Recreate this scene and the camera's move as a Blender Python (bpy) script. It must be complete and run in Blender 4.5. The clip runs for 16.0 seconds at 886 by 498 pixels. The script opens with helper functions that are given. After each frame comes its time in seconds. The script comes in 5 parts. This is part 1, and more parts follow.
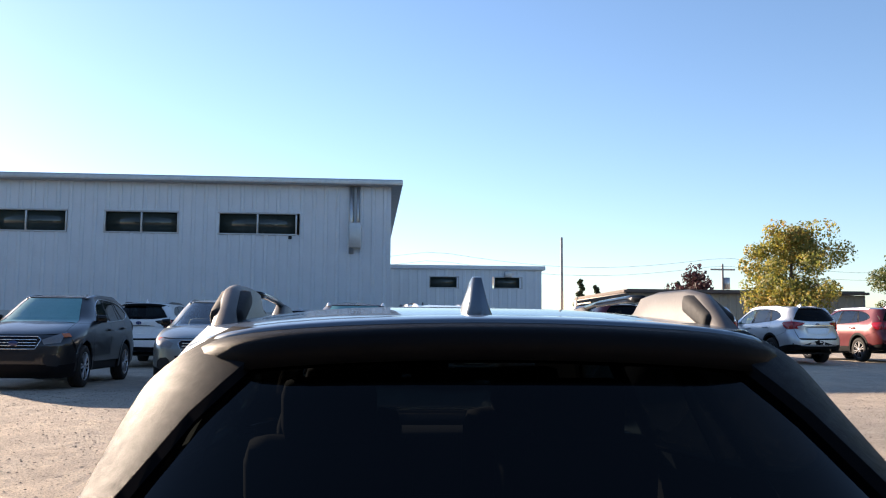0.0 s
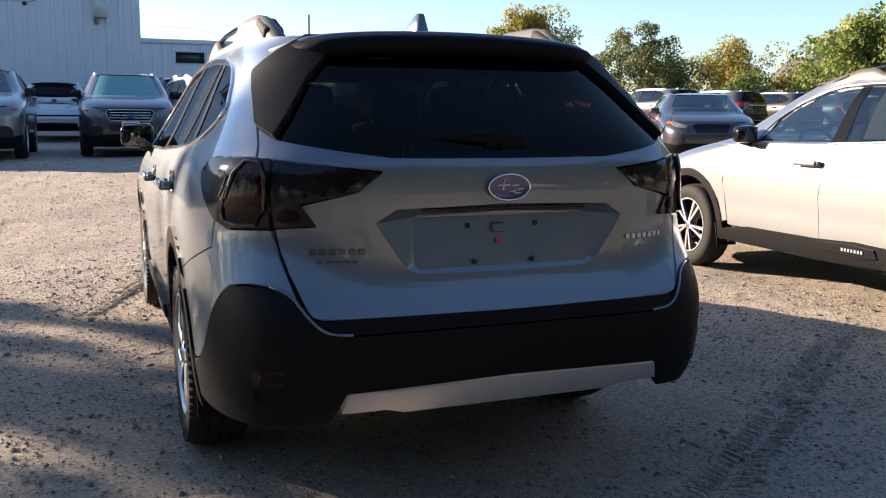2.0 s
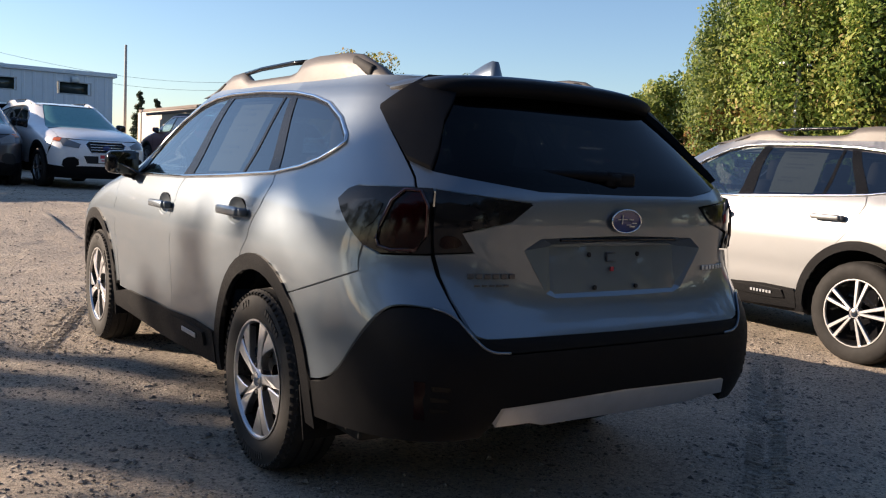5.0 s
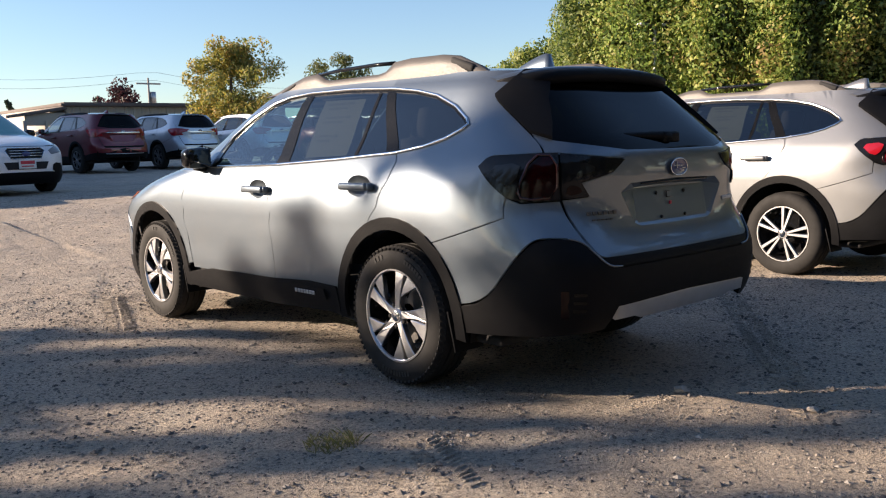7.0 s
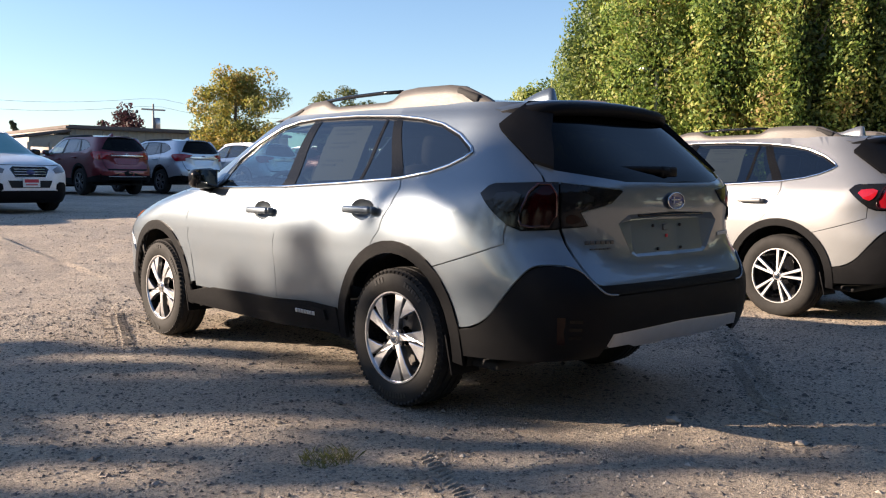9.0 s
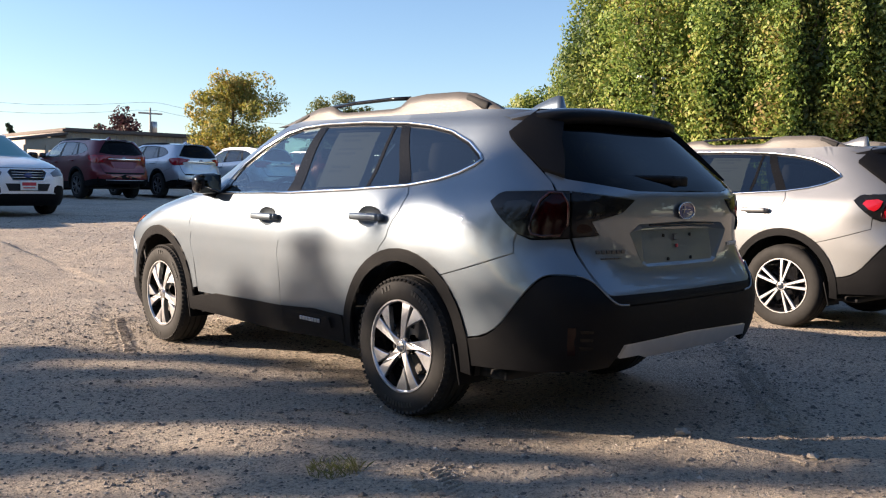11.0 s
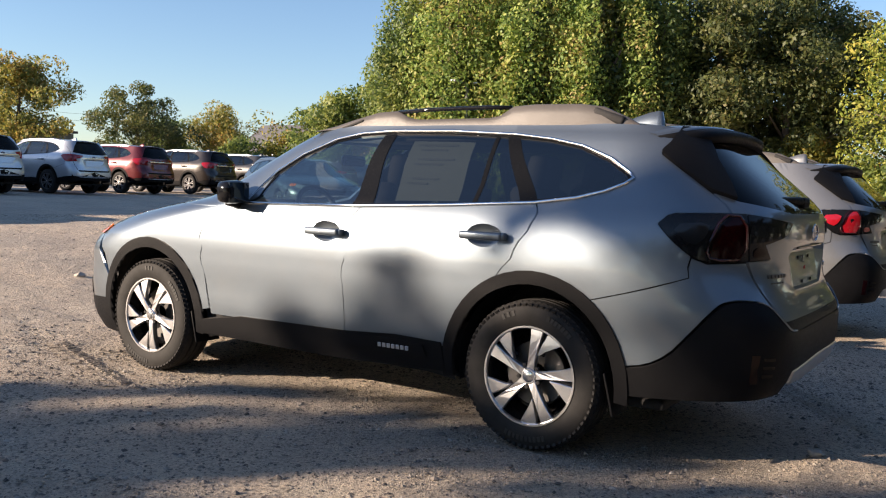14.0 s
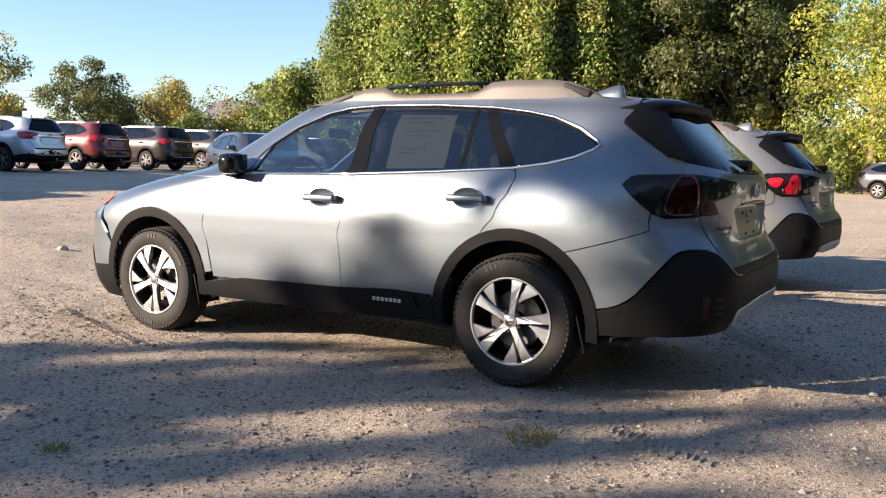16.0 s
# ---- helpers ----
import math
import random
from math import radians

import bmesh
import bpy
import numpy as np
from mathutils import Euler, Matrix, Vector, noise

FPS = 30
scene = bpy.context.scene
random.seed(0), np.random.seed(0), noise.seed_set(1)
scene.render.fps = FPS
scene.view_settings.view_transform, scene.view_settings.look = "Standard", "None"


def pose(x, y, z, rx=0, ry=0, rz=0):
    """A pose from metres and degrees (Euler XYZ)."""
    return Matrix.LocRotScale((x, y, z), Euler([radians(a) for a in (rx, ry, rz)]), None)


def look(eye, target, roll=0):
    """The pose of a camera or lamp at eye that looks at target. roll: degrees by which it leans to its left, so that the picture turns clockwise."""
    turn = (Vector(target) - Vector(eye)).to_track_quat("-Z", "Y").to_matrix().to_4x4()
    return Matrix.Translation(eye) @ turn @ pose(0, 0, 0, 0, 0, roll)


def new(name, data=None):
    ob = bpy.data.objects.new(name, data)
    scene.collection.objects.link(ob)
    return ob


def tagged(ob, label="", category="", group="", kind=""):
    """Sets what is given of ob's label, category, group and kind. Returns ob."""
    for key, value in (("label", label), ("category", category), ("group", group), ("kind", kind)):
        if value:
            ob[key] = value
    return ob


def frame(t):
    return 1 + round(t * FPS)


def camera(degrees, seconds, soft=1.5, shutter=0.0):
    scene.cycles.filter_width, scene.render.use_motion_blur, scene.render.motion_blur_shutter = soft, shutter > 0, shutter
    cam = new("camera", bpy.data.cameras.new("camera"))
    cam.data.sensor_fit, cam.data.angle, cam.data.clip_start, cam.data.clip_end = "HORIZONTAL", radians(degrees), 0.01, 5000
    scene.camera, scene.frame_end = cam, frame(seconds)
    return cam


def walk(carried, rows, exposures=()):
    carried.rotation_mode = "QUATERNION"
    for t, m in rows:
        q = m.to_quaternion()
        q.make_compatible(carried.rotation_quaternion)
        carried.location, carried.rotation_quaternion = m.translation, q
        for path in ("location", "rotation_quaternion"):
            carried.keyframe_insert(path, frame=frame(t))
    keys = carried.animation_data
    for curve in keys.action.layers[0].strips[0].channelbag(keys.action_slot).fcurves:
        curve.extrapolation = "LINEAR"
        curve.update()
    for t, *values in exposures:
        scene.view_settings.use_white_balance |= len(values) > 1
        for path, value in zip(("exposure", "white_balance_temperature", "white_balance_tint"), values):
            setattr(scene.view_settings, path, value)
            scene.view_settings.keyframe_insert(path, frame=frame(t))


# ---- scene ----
cam = camera(53.6, 16.0, 1.15)
PATH = [
    (0, (-0.25, -1.19, 1.558), (-0.086, 0.795, 1.747), 0.4),
    (0.2, (-0.294, -1.305, 1.526), (-0.058, 0.68, 1.613), 0.2),
    (0.5, (-0.38, -1.51, 1.468), (-0.069, 0.464, 1.412), -0.3),
    (1, (-0.59, -1.825, 1.385), (-0.158, 0.118, 1.181), 0.6),
    (1.5, (-0.927, -2.144, 1.334), (-0.294, -0.264, 1.083), 1.0),
    (2, (-1.189, -2.401, 1.296), (-0.462, -0.562, 0.998), 0.4),
    (2.5, (-1.379, -2.579, 1.3), (-0.608, -0.757, 1.005), 0.7),
    (3, (-1.548, -2.615, 1.3), (-0.706, -0.821, 1.032), 1.6),
    (3.2, (-1.609, -2.613, 1.292), (-0.74, -0.83, 1.034), 1.9),
    (5.3, (-2.47, -2.07, 1.241), (-1.322, -0.444, 1.042), 2.0),
    (5.5, (-2.657, -2.049, 1.24), (-1.519, -0.421, 1.003), 0.4),
    (6, (-3.024, -1.979, 1.238), (-1.835, -0.388, 1.006), -1.7),
    (6.5, (-3.434, -2.131, 1.25), (-2.141, -0.616, 1.067), -2.7),
    (7, (-3.681, -2.292, 1.227), (-2.342, -0.825, 0.987), -1.7),
    (7.5, (-3.752, -2.358, 1.193), (-2.405, -0.894, 0.988), -0.0),
    (8, (-3.767, -2.376, 1.176), (-2.415, -0.91, 1.023), 0.3),
    (8.5, (-3.769, -2.37, 1.178), (-2.418, -0.903, 1.026), 0.5),
    (9, (-3.758, -2.351, 1.179), (-2.408, -0.883, 1.021), 0.4),
    (11.5, (-3.778, -2.213, 1.186), (-2.413, -0.758, 1.05), 1.1),
    (12, (-3.72, -1.923, 1.171), (-2.326, -0.495, 1.035), 1.0),
    (12.5, (-3.749, -1.528, 1.211), (-2.301, -0.157, 1.061), 1.9),
    (13, (-3.956, -1.13, 1.238), (-2.396, 0.11, 1.065), 2.3),
    (13.5, (-4.202, -0.878, 1.229), (-2.588, 0.29, 1.06), 2.2),
    (14, (-4.586, -0.771, 1.236), (-2.914, 0.318, 1.099), 1.9),
    (14.5, (-4.997, -0.874, 1.234), (-3.261, 0.104, 1.061), 0.3),
    (15, (-5.094, -0.917, 1.214), (-3.362, 0.06, 0.998), 0.4),
    (15.5, (-5.122, -0.916, 1.211), (-3.4, 0.08, 1.009), 0.8),
    (16, (-5.125, -0.904, 1.204), (-3.403, 0.095, 1.009), 1.1),
]
EXPOSURE = [(0, 1.6), (2.5, 1.8), (3.2, 1.6), (5.3, 1.27), (6, 1.33), (7.0, 1.38), (7.5, 1.55), (9.2, 1.55), (11.5, 1.55), (13, 1.41), (14.5, 1.37), (15.2, 1.7), (16, 1.73)]
walk(cam, [(t, look(eye, target, roll)) for t, eye, target, roll in PATH], [(t, e, 6350, 16) for t, e in EXPOSURE])

# ---- world, sun, exposure ----
SUN_AZ, SUN_EL = -46.0, 16.5
world = bpy.data.worlds.new("sky_world")
scene.world = world
world.use_nodes = True
wn = world.node_tree.nodes
sky = wn.new("ShaderNodeTexSky")
sky.sky_type, sky.sun_disc = "NISHITA", False
sky.sun_elevation, sky.sun_rotation = radians(SUN_EL), radians(SUN_AZ)
sky.air_density, sky.dust_density, sky.ozone_density = 1.0, 0.22, 2.8
world.node_tree.links.new(sky.outputs[0], wn["Background"].inputs[0])
wn["Background"].inputs[1].default_value = 0.074
sun_data = bpy.data.lights.new("sun", "SUN")
sun_data.energy, sun_data.angle, sun_data.color = 5.0, radians(0.55), (1.0, 0.81, 0.59)
sun = new("sun", sun_data)
sd = Vector((math.sin(radians(SUN_AZ)) * math.cos(radians(SUN_EL)), math.cos(radians(SUN_AZ)) * math.cos(radians(SUN_EL)), math.sin(radians(SUN_EL))))
sun.matrix_world = look(sd * 60, (0, 0, 0))


# ---- materials ----
def nodes_of(name):
    m = bpy.data.materials.new(name)
    m.use_nodes = True
    return m, m.node_tree.nodes, m.node_tree.links, m.node_tree.nodes["Principled BSDF"]


def noise_tex(n, l, scale, detail=4.0, rough=0.6, coord="Object"):
    tc, t = n.new("ShaderNodeTexCoord"), n.new("ShaderNodeTexNoise")
    t.inputs["Scale"].default_value, t.inputs["Detail"].default_value, t.inputs["Roughness"].default_value = scale, detail, rough
    l.new(tc.outputs[coord], t.inputs["Vector"])
    return t.outputs["Fac"]


def ramp(n, l, fac, stops):
    r = n.new("ShaderNodeValToRGB")
    e = r.color_ramp.elements
    while len(e) < len(stops):
        e.new(0.5)
    for k, (p, c) in zip(e, stops):
        k.position, k.color = p, (*c, 1)
    l.new(fac, r.inputs[0])
    return r.outputs[0]


def mixed(n, l, a, b, fac, mode="MIX"):
    m = n.new("ShaderNodeMix")
    m.data_type, m.blend_type = "RGBA", mode
    for sock, v in ((m.inputs["A"], a), (m.inputs["B"], b), (m.inputs["Factor"], fac)):
        if isinstance(v, (int, float)):
            sock.default_value = v
        elif isinstance(v, tuple):
            sock.default_value = (*v, 1)
        else:
            l.new(v, sock)
    return m.outputs["Result"]


def bump(n, l, b, fac, strength, dist):
    k = n.new("ShaderNodeBump")
    k.inputs["Strength"].default_value, k.inputs["Distance"].default_value = strength, dist
    l.new(fac, k.inputs["Height"])
    l.new(k.outputs[0], b.inputs["Normal"])


def tone(c, k):
    return tuple(min(1, v * k) for v in c)


def surface(name, c, rough=0.6, metal=0.0, var=0.15, scale=8.0, fine=0.0, fine_scale=200.0, coat=0.0, spec=0.5):
    """A plain surface with colour and roughness that vary at two scales, and a fine relief."""
    m, n, l, b = nodes_of(name)
    f1, f2 = noise_tex(n, l, scale), noise_tex(n, l, scale * 9)
    base = ramp(n, l, f1, [(0.3, tone(c, 1 - var)), (0.7, tone(c, 1 + var))])
    col = mixed(n, l, base, ramp(n, l, f2, [(0.3, tone(c, 1 - var)), (0.7, tone(c, 1 + var))]), 0.4)
    l.new(col, b.inputs["Base Color"])
    l.new(ramp(n, l, f2, [(0.2, (max(0, rough - min(0.08, var)),) * 3), (0.8, (min(1, rough + min(0.08, var)),) * 3)]), b.inputs["Roughness"])
    b.inputs["Metallic"].default_value = metal
    b.inputs["Coat Weight"].default_value, b.inputs["Specular IOR Level"].default_value = coat, spec
    if fine:
        bump(n, l, b, noise_tex(n, l, fine_scale, 2), fine, 0.002)
    return m


def car_paint(name, c, metal=0.55, rough=0.34):
    """Metallic lacquer: flakes, clear coat and a thin uneven veil of dust."""
    m, n, l, b = nodes_of(name)
    flake = noise_tex(n, l, 900, 1)
    cloud = noise_tex(n, l, 3.0, 5)
    col = ramp(n, l, flake, [(0.3, tone(c, 0.86)), (0.7, tone(c, 1.12))])
    veil = 0.05 + 0.10 * min(1, max(c) / 0.3)
    dusty = mixed(n, l, col, tone((0.36, 0.33, 0.29), 0.35 + 0.65 * min(1, max(c) / 0.3)), ramp(n, l, cloud, [(0.45, (0.0,) * 3), (0.85, (veil,) * 3)]))
    l.new(dusty, b.inputs["Base Color"])
    b.inputs["Metallic"].default_value, b.inputs["Roughness"].default_value = metal, rough
    b.inputs["Coat Weight"].default_value, b.inputs["Coat Roughness"].default_value = 0.8, 0.03
    return m


def glass_mat(name, tint, gloss=0.02, front=0.055, edge=0.75, power=3.2):
    """Thin tinted glass: clear through, mirror-like at a grazing look from either side."""
    m = bpy.data.materials.new(name)
    m.use_nodes = True
    n, l = m.node_tree.nodes, m.node_tree.links
    n.clear()
    out, mix, tr, gl, lw, pw, ml = (n.new("ShaderNode" + k) for k in ("OutputMaterial", "MixShader", "BsdfTransparent", "BsdfGlossy", "LayerWeight", "Math", "Math"))
    tr.inputs[0].default_value, gl.inputs["Roughness"].default_value, lw.inputs["Blend"].default_value = (*tint, 1), gloss, 0.5
    pw.operation, pw.inputs[1].default_value = "POWER", power
    ml.operation, ml.inputs[1].default_value, ml.inputs[2].default_value = "MULTIPLY_ADD", edge, front
    l.new(lw.outputs["Facing"], pw.inputs[0]), l.new(pw.outputs[0], ml.inputs[0]), l.new(ml.outputs[0], mix.inputs[0])
    l.new(tr.outputs[0], mix.inputs[1]), l.new(gl.outputs[0], mix.inputs[2]), l.new(mix.outputs[0], out.inputs[0])
    return m


SILVER = car_paint("silver_paint", (0.152, 0.183, 0.213), 0.76, 0.40)
PEARL = car_paint("light_silver_paint", (0.235, 0.243, 0.25), 0.7, 0.42)
WHITE = car_paint("white_paint", (0.78, 0.78, 0.78), 0.0, 0.3)
RED = car_paint("dark_red_paint", (0.13, 0.004, 0.011), 0.5)
BRIGHT_RED = car_paint("red_paint", (0.10, 0.004, 0.008), 0.4)
ICE = car_paint("ice_silver_paint", (0.50, 0.53, 0.57), 0.6)
BROWN = car_paint("brown_paint", (0.012, 0.007, 0.006), 0.3)
BLACK_PAINT = car_paint("black_paint", (0.012, 0.012, 0.015), 0.3)
GRAPHITE = car_paint("graphite_paint", (0.055, 0.056, 0.066), 0.5)
SAGE = car_paint("sage_grey_paint", (0.22, 0.25, 0.25), 0.6)
CLADDING = surface("black_plastic", (0.0058, 0.006, 0.007), 0.52, 0, 0.2, 6, 0.25, 900, 0.0, 0.10)
RAIL = surface("grey_plastic", (0.088, 0.080, 0.073), 0.5, 0, 0.12, 10, 0.2, 700)
GLOSS_BLACK = surface("gloss_black", (0.008, 0.008, 0.009), 0.1, 0, 0.2, 4, 0, 200, 0.0, 0.3)
PILLAR = surface("satin_black", (0.004, 0.004, 0.004), 0.26, 0, 0.03, 10, 0, 200, 0, 0.16)
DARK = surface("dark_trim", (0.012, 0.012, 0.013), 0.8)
CHROME = surface("chrome", (0.78, 0.79, 0.80), 0.14, 1.0, 0.05, 30)
SATIN = surface("satin_aluminium", (0.52, 0.54, 0.57), 0.38, 0.8, 0.08, 20)
ALLOY = surface("machined_alloy", (0.66, 0.66, 0.67), 0.32, 1.0, 0.08, 40)
DULL_ALLOY = surface("dull_alloy", (0.20, 0.20, 0.21), 0.4, 0.9, 0.15, 30)
STEEL = surface("brake_steel", (0.12, 0.115, 0.11), 0.45, 0.9, 0.25, 30)
TYRE = surface("tyre_rubber", (0.021, 0.020, 0.019), 0.75, 0, 0.35, 14, 0.3, 160, 0, 0.25)
SEAT = surface("dark_cloth", (0.03, 0.03, 0.033), 0.85, 0, 0.2, 30, 0.3, 600)
PRIVACY = glass_mat("privacy_glass", (0.10, 0.115, 0.115), 0.02, 0.10)
REAR_TINT = glass_mat("dark_rear_glass", (0.03, 0.034, 0.036), 0.02, 0.022, 0.7, 4.6)
CLEAR = glass_mat("green_glass", (0.62, 0.82, 0.82), 0.02, 0.16)
LAMP_RED = surface("red_lamp", (0.34, 0.008, 0.016), 0.12, 0, 0.2, 30, 0, 200, 0.6)
LAMP_DARK_RED = surface("smoked_red_lamp", (0.008, 0.0006, 0.001), 0.10, 0, 0.2, 30, 0, 200, 0.0, 0.2)
LAMP_RIM = surface("red_lamp_rim", (0.022, 0.0012, 0.002), 0.25, 0, 0.2, 30, 0, 200, 0.6)
LAMP_CLEAR = surface("clear_lamp", (0.16, 0.165, 0.17), 0.3, 0.0, 0.2, 40, 0, 200, 0.6)
LAMP_SMOKE = surface("smoked_clear_lamp", (0.012, 0.012, 0.013), 0.10, 0.0, 0.06, 60, 0, 200, 0.15, 0.3)
AMBER = surface("amber_lamp", (0.55, 0.12, 0.02), 0.2, 0, 0.1, 40, 0, 200, 0.6)
BLUE = surface("badge_blue", (0.02, 0.035, 0.14), 0.15, 0, 0.1, 40, 0, 200, 0.6)
DIM_MIRROR = surface("dim_mirror", (0.14, 0.15, 0.15), 0.05, 1.0, 0.05, 20)
PAPER = surface("white_paper", (0.72, 0.74, 0.72), 0.7, 0, 0.06, 20)
SHEET = surface("price_sheet", (0.13, 0.15, 0.14), 0.7, 0, 0.06, 20)
PRINT = surface("grey_print", (0.10, 0.115, 0.11), 0.7)
PLATE_RED = surface("plate_red", (0.5, 0.03, 0.05), 0.5)
# opaque teal stands for the sky mirrored in parked cars' windscreens
SKY_SCREEN = surface("sky_reflection_teal", (0.13, 0.33, 0.33), 0.3, 0, 0.08, 6)


# ---- small mesh tools ----
def part(name, bm, mat, parent=None, label="", smooth=True):
    me = bpy.data.meshes.new(name)
    bm.to_mesh(me)
    bm.free()
    me.materials.append(mat)
    if smooth:
        me.polygons.foreach_set("use_smooth", [True] * len(me.polygons))
    ob = new(name, me)
    ob.parent = parent
    return tagged(ob, label)


def mesh_part(name, verts, faces, mat, parent=None, label="", smooth=True, normals=None):
    me = bpy.data.meshes.new(name)
    if isinstance(verts, np.ndarray) and isinstance(faces, np.ndarray):
        n, k = faces.shape
        me.vertices.add(len(verts)), me.loops.add(n * k), me.polygons.add(n)
        me.vertices.foreach_set("co", verts.astype(np.float32).ravel())
        me.loops.foreach_set("vertex_index", faces.astype(np.int32).ravel())
        me.polygons.foreach_set("loop_start", np.arange(0, n * k, k, dtype=np.int32))
    else:
        me.from_pydata([tuple(v) for v in verts], [], [tuple(f) for f in faces])
    me.materials.append(mat)
    me.polygons.foreach_set("use_smooth", [smooth] * len(me.polygons))
    me.update(calc_edges=True)
    if normals is not None:
        me.normals_split_custom_set_from_vertices([tuple(v) for v in normals])
    ob = new(name, me)
    ob.parent = parent
    return tagged(ob, label)


def box_bm(size, at=(0, 0, 0), bevel=0.0, bm=None, turn=None, seg=2):
    b = bmesh.new()
    bmesh.ops.create_cube(b, size=1)
    bmesh.ops.scale(b, vec=size, verts=b.verts)
    if bevel:
        bmesh.ops.bevel(b, geom=b.edges[:], offset=bevel, segments=seg, affect="EDGES", profile=0.6)
    bmesh.ops.transform(b, matrix=Matrix.Translation(at) @ (turn or Matrix()), verts=b.verts)
    if bm is None:
        return b
    me = bpy.data.meshes.new("tmp")
    b.to_mesh(me)
    b.free()
    bm.from_mesh(me)
    bpy.data.meshes.remove(me)
    return bm


def lathe(profile, n=48, axis="X"):
    """Turns a profile of (along, radius) round the x axis."""
    bm = bmesh.new()
    rings = []
    for k in range(n):
        a = 2 * math.pi * k / n
        rings.append([bm.verts.new((p, r * math.cos(a), r * math.sin(a))) for p, r in profile])
    for k in range(n):
        A, B = rings[k], rings[(k + 1) % n]
        for j in range(len(profile) - 1):
            bm.faces.new((A[j], B[j], B[j + 1], A[j + 1]))
    return bm


def tube_bm(points, r, n=8, closed=False):
    bm = bmesh.new()
    pts = [Vector(p) for p in points]
    rings = []
    for i, p in enumerate(pts):
        a = pts[i - 1] if (i > 0 or closed) else p
        b = pts[(i + 1) % len(pts)] if (i < len(pts) - 1 or closed) else p
        d = (b - a).normalized()
        u = d.orthogonal() if abs(d.z) > 0.95 else d.cross(Vector((0, 0, 1))).normalized()
        w = u.cross(d).normalized()
        rr = float(r[i] if isinstance(r, (list, tuple)) else r)
        rings.append([bm.verts.new(p + rr * (math.cos(t) * u + math.sin(t) * w)) for t in [2 * math.pi * k / n for k in range(n)]])
    m = len(rings)
    for i in range(m if closed else m - 1):
        A, B = rings[i], rings[(i + 1) % m]
        for k in range(n):
            bm.faces.new((A[k], A[(k + 1) % n], B[(k + 1) % n], B[k]))
    if not closed:
        bm.faces.new(rings[0][::-1]), bm.faces.new(rings[-1])
    bmesh.ops.recalc_face_normals(bm, faces=bm.faces)
    return bm


def merge(bms):
    out = bmesh.new()
    for b in bms:
        me = bpy.data.meshes.new("tmp")
        b.to_mesh(me)
        b.free()
        out.from_mesh(me)
        bpy.data.meshes.remove(me)
    return out


# ---- the body shell of a car: a plan outline that changes with height ----
LEN, WC = 4.86, 0.92


def table(pts, n=240):
    a = np.array(pts, float)
    x = np.linspace(a[0, 0], a[-1, 0], n)
    d = np.gradient(a[:, 1], a[:, 0])
    i = np.clip(np.searchsorted(a[:, 0], x) - 1, 0, len(a) - 2)
    h = a[i + 1, 0] - a[i, 0]
    t = (x - a[i, 0]) / h
    y = (2 * t**3 - 3 * t**2 + 1) * a[i, 1] + (t**3 - 2 * t**2 + t) * h * d[i] + (3 * t**2 - 2 * t**3) * a[i + 1, 1] + (t**3 - t**2) * h * d[i + 1]
    return x, y


REAR_SUV = table([(0.15, 0.30), (0.3, 0.12), (0.42, 0.04), (0.55, 0.0), (0.68, 0.01), (0.78, 0.04), (0.95, 0.045), (1.08, 0.05), (1.16, 0.06), (1.2, 0.075), (1.3, 0.14), (1.4, 0.215), (1.5, 0.30), (1.56, 0.36)])
HALF = table([(0.15, 0.84), (0.3, 0.885), (0.45, 0.905), (0.6, 0.912), (0.75, 0.92), (0.9, 0.921), (1.0, 0.905), (1.1, 0.872), (1.2, 0.818), (1.3, 0.765), (1.4, 0.715), (1.5, 0.660), (1.56, 0.610)])
REAR = table([(0.15, 0.30), (0.3, 0.12), (0.42, 0.03), (0.55, 0.0), (0.68, 0.01), (0.78, 0.06), (0.95, 0.065), (1.08, 0.062), (1.16, 0.075), (1.2, 0.10), (1.3, 0.20), (1.4, 0.31), (1.5, 0.42), (1.56, 0.50)])
FRONT = table([(0.15, 4.70), (0.25, 4.80), (0.45, 4.855), (0.65, 4.85), (0.78, 4.82), (0.88, 4.74), (0.94, 4.60), (1.0, 4.38), (1.06, 4.08), (1.11, 3.79), (1.2, 3.60), (1.35, 3.33), (1.5, 3.03), (1.56, 2.90)])
REAR_LOW = REAR
uu = np.sin(np.linspace(0, np.pi / 2, 200))
plan_x = np.concatenate([uu * WC, uu[::-1] * WC])
plan_y = np.concatenate([0.9 * (1 - (1 - uu**4) ** 0.35), LEN - (1.0 * (1 - (1 - uu**3.2) ** 0.45))[::-1]])
low_plan_y = np.concatenate([0.9 * (1 - (1 - uu**7.5) ** 0.35), LEN - (0.9 * (1 - (1 - uu**4.6) ** 0.42))[::-1]])
plan_s = np.concatenate([[0], np.cumsum(np.hypot(np.diff(plan_x), np.diff(plan_y)))])
SMAX = float(plan_s[-1])


def sag(y, z):
    return -np.clip((z - 1.1) / 0.45, 0, 1) * 0.028 * np.clip(np.abs(y - 1.75) / 1.2, 0, 2) ** 2


def lift(z):
    return z + 0.028 * np.clip((z - 0.36) / 1.1, 0, 2)


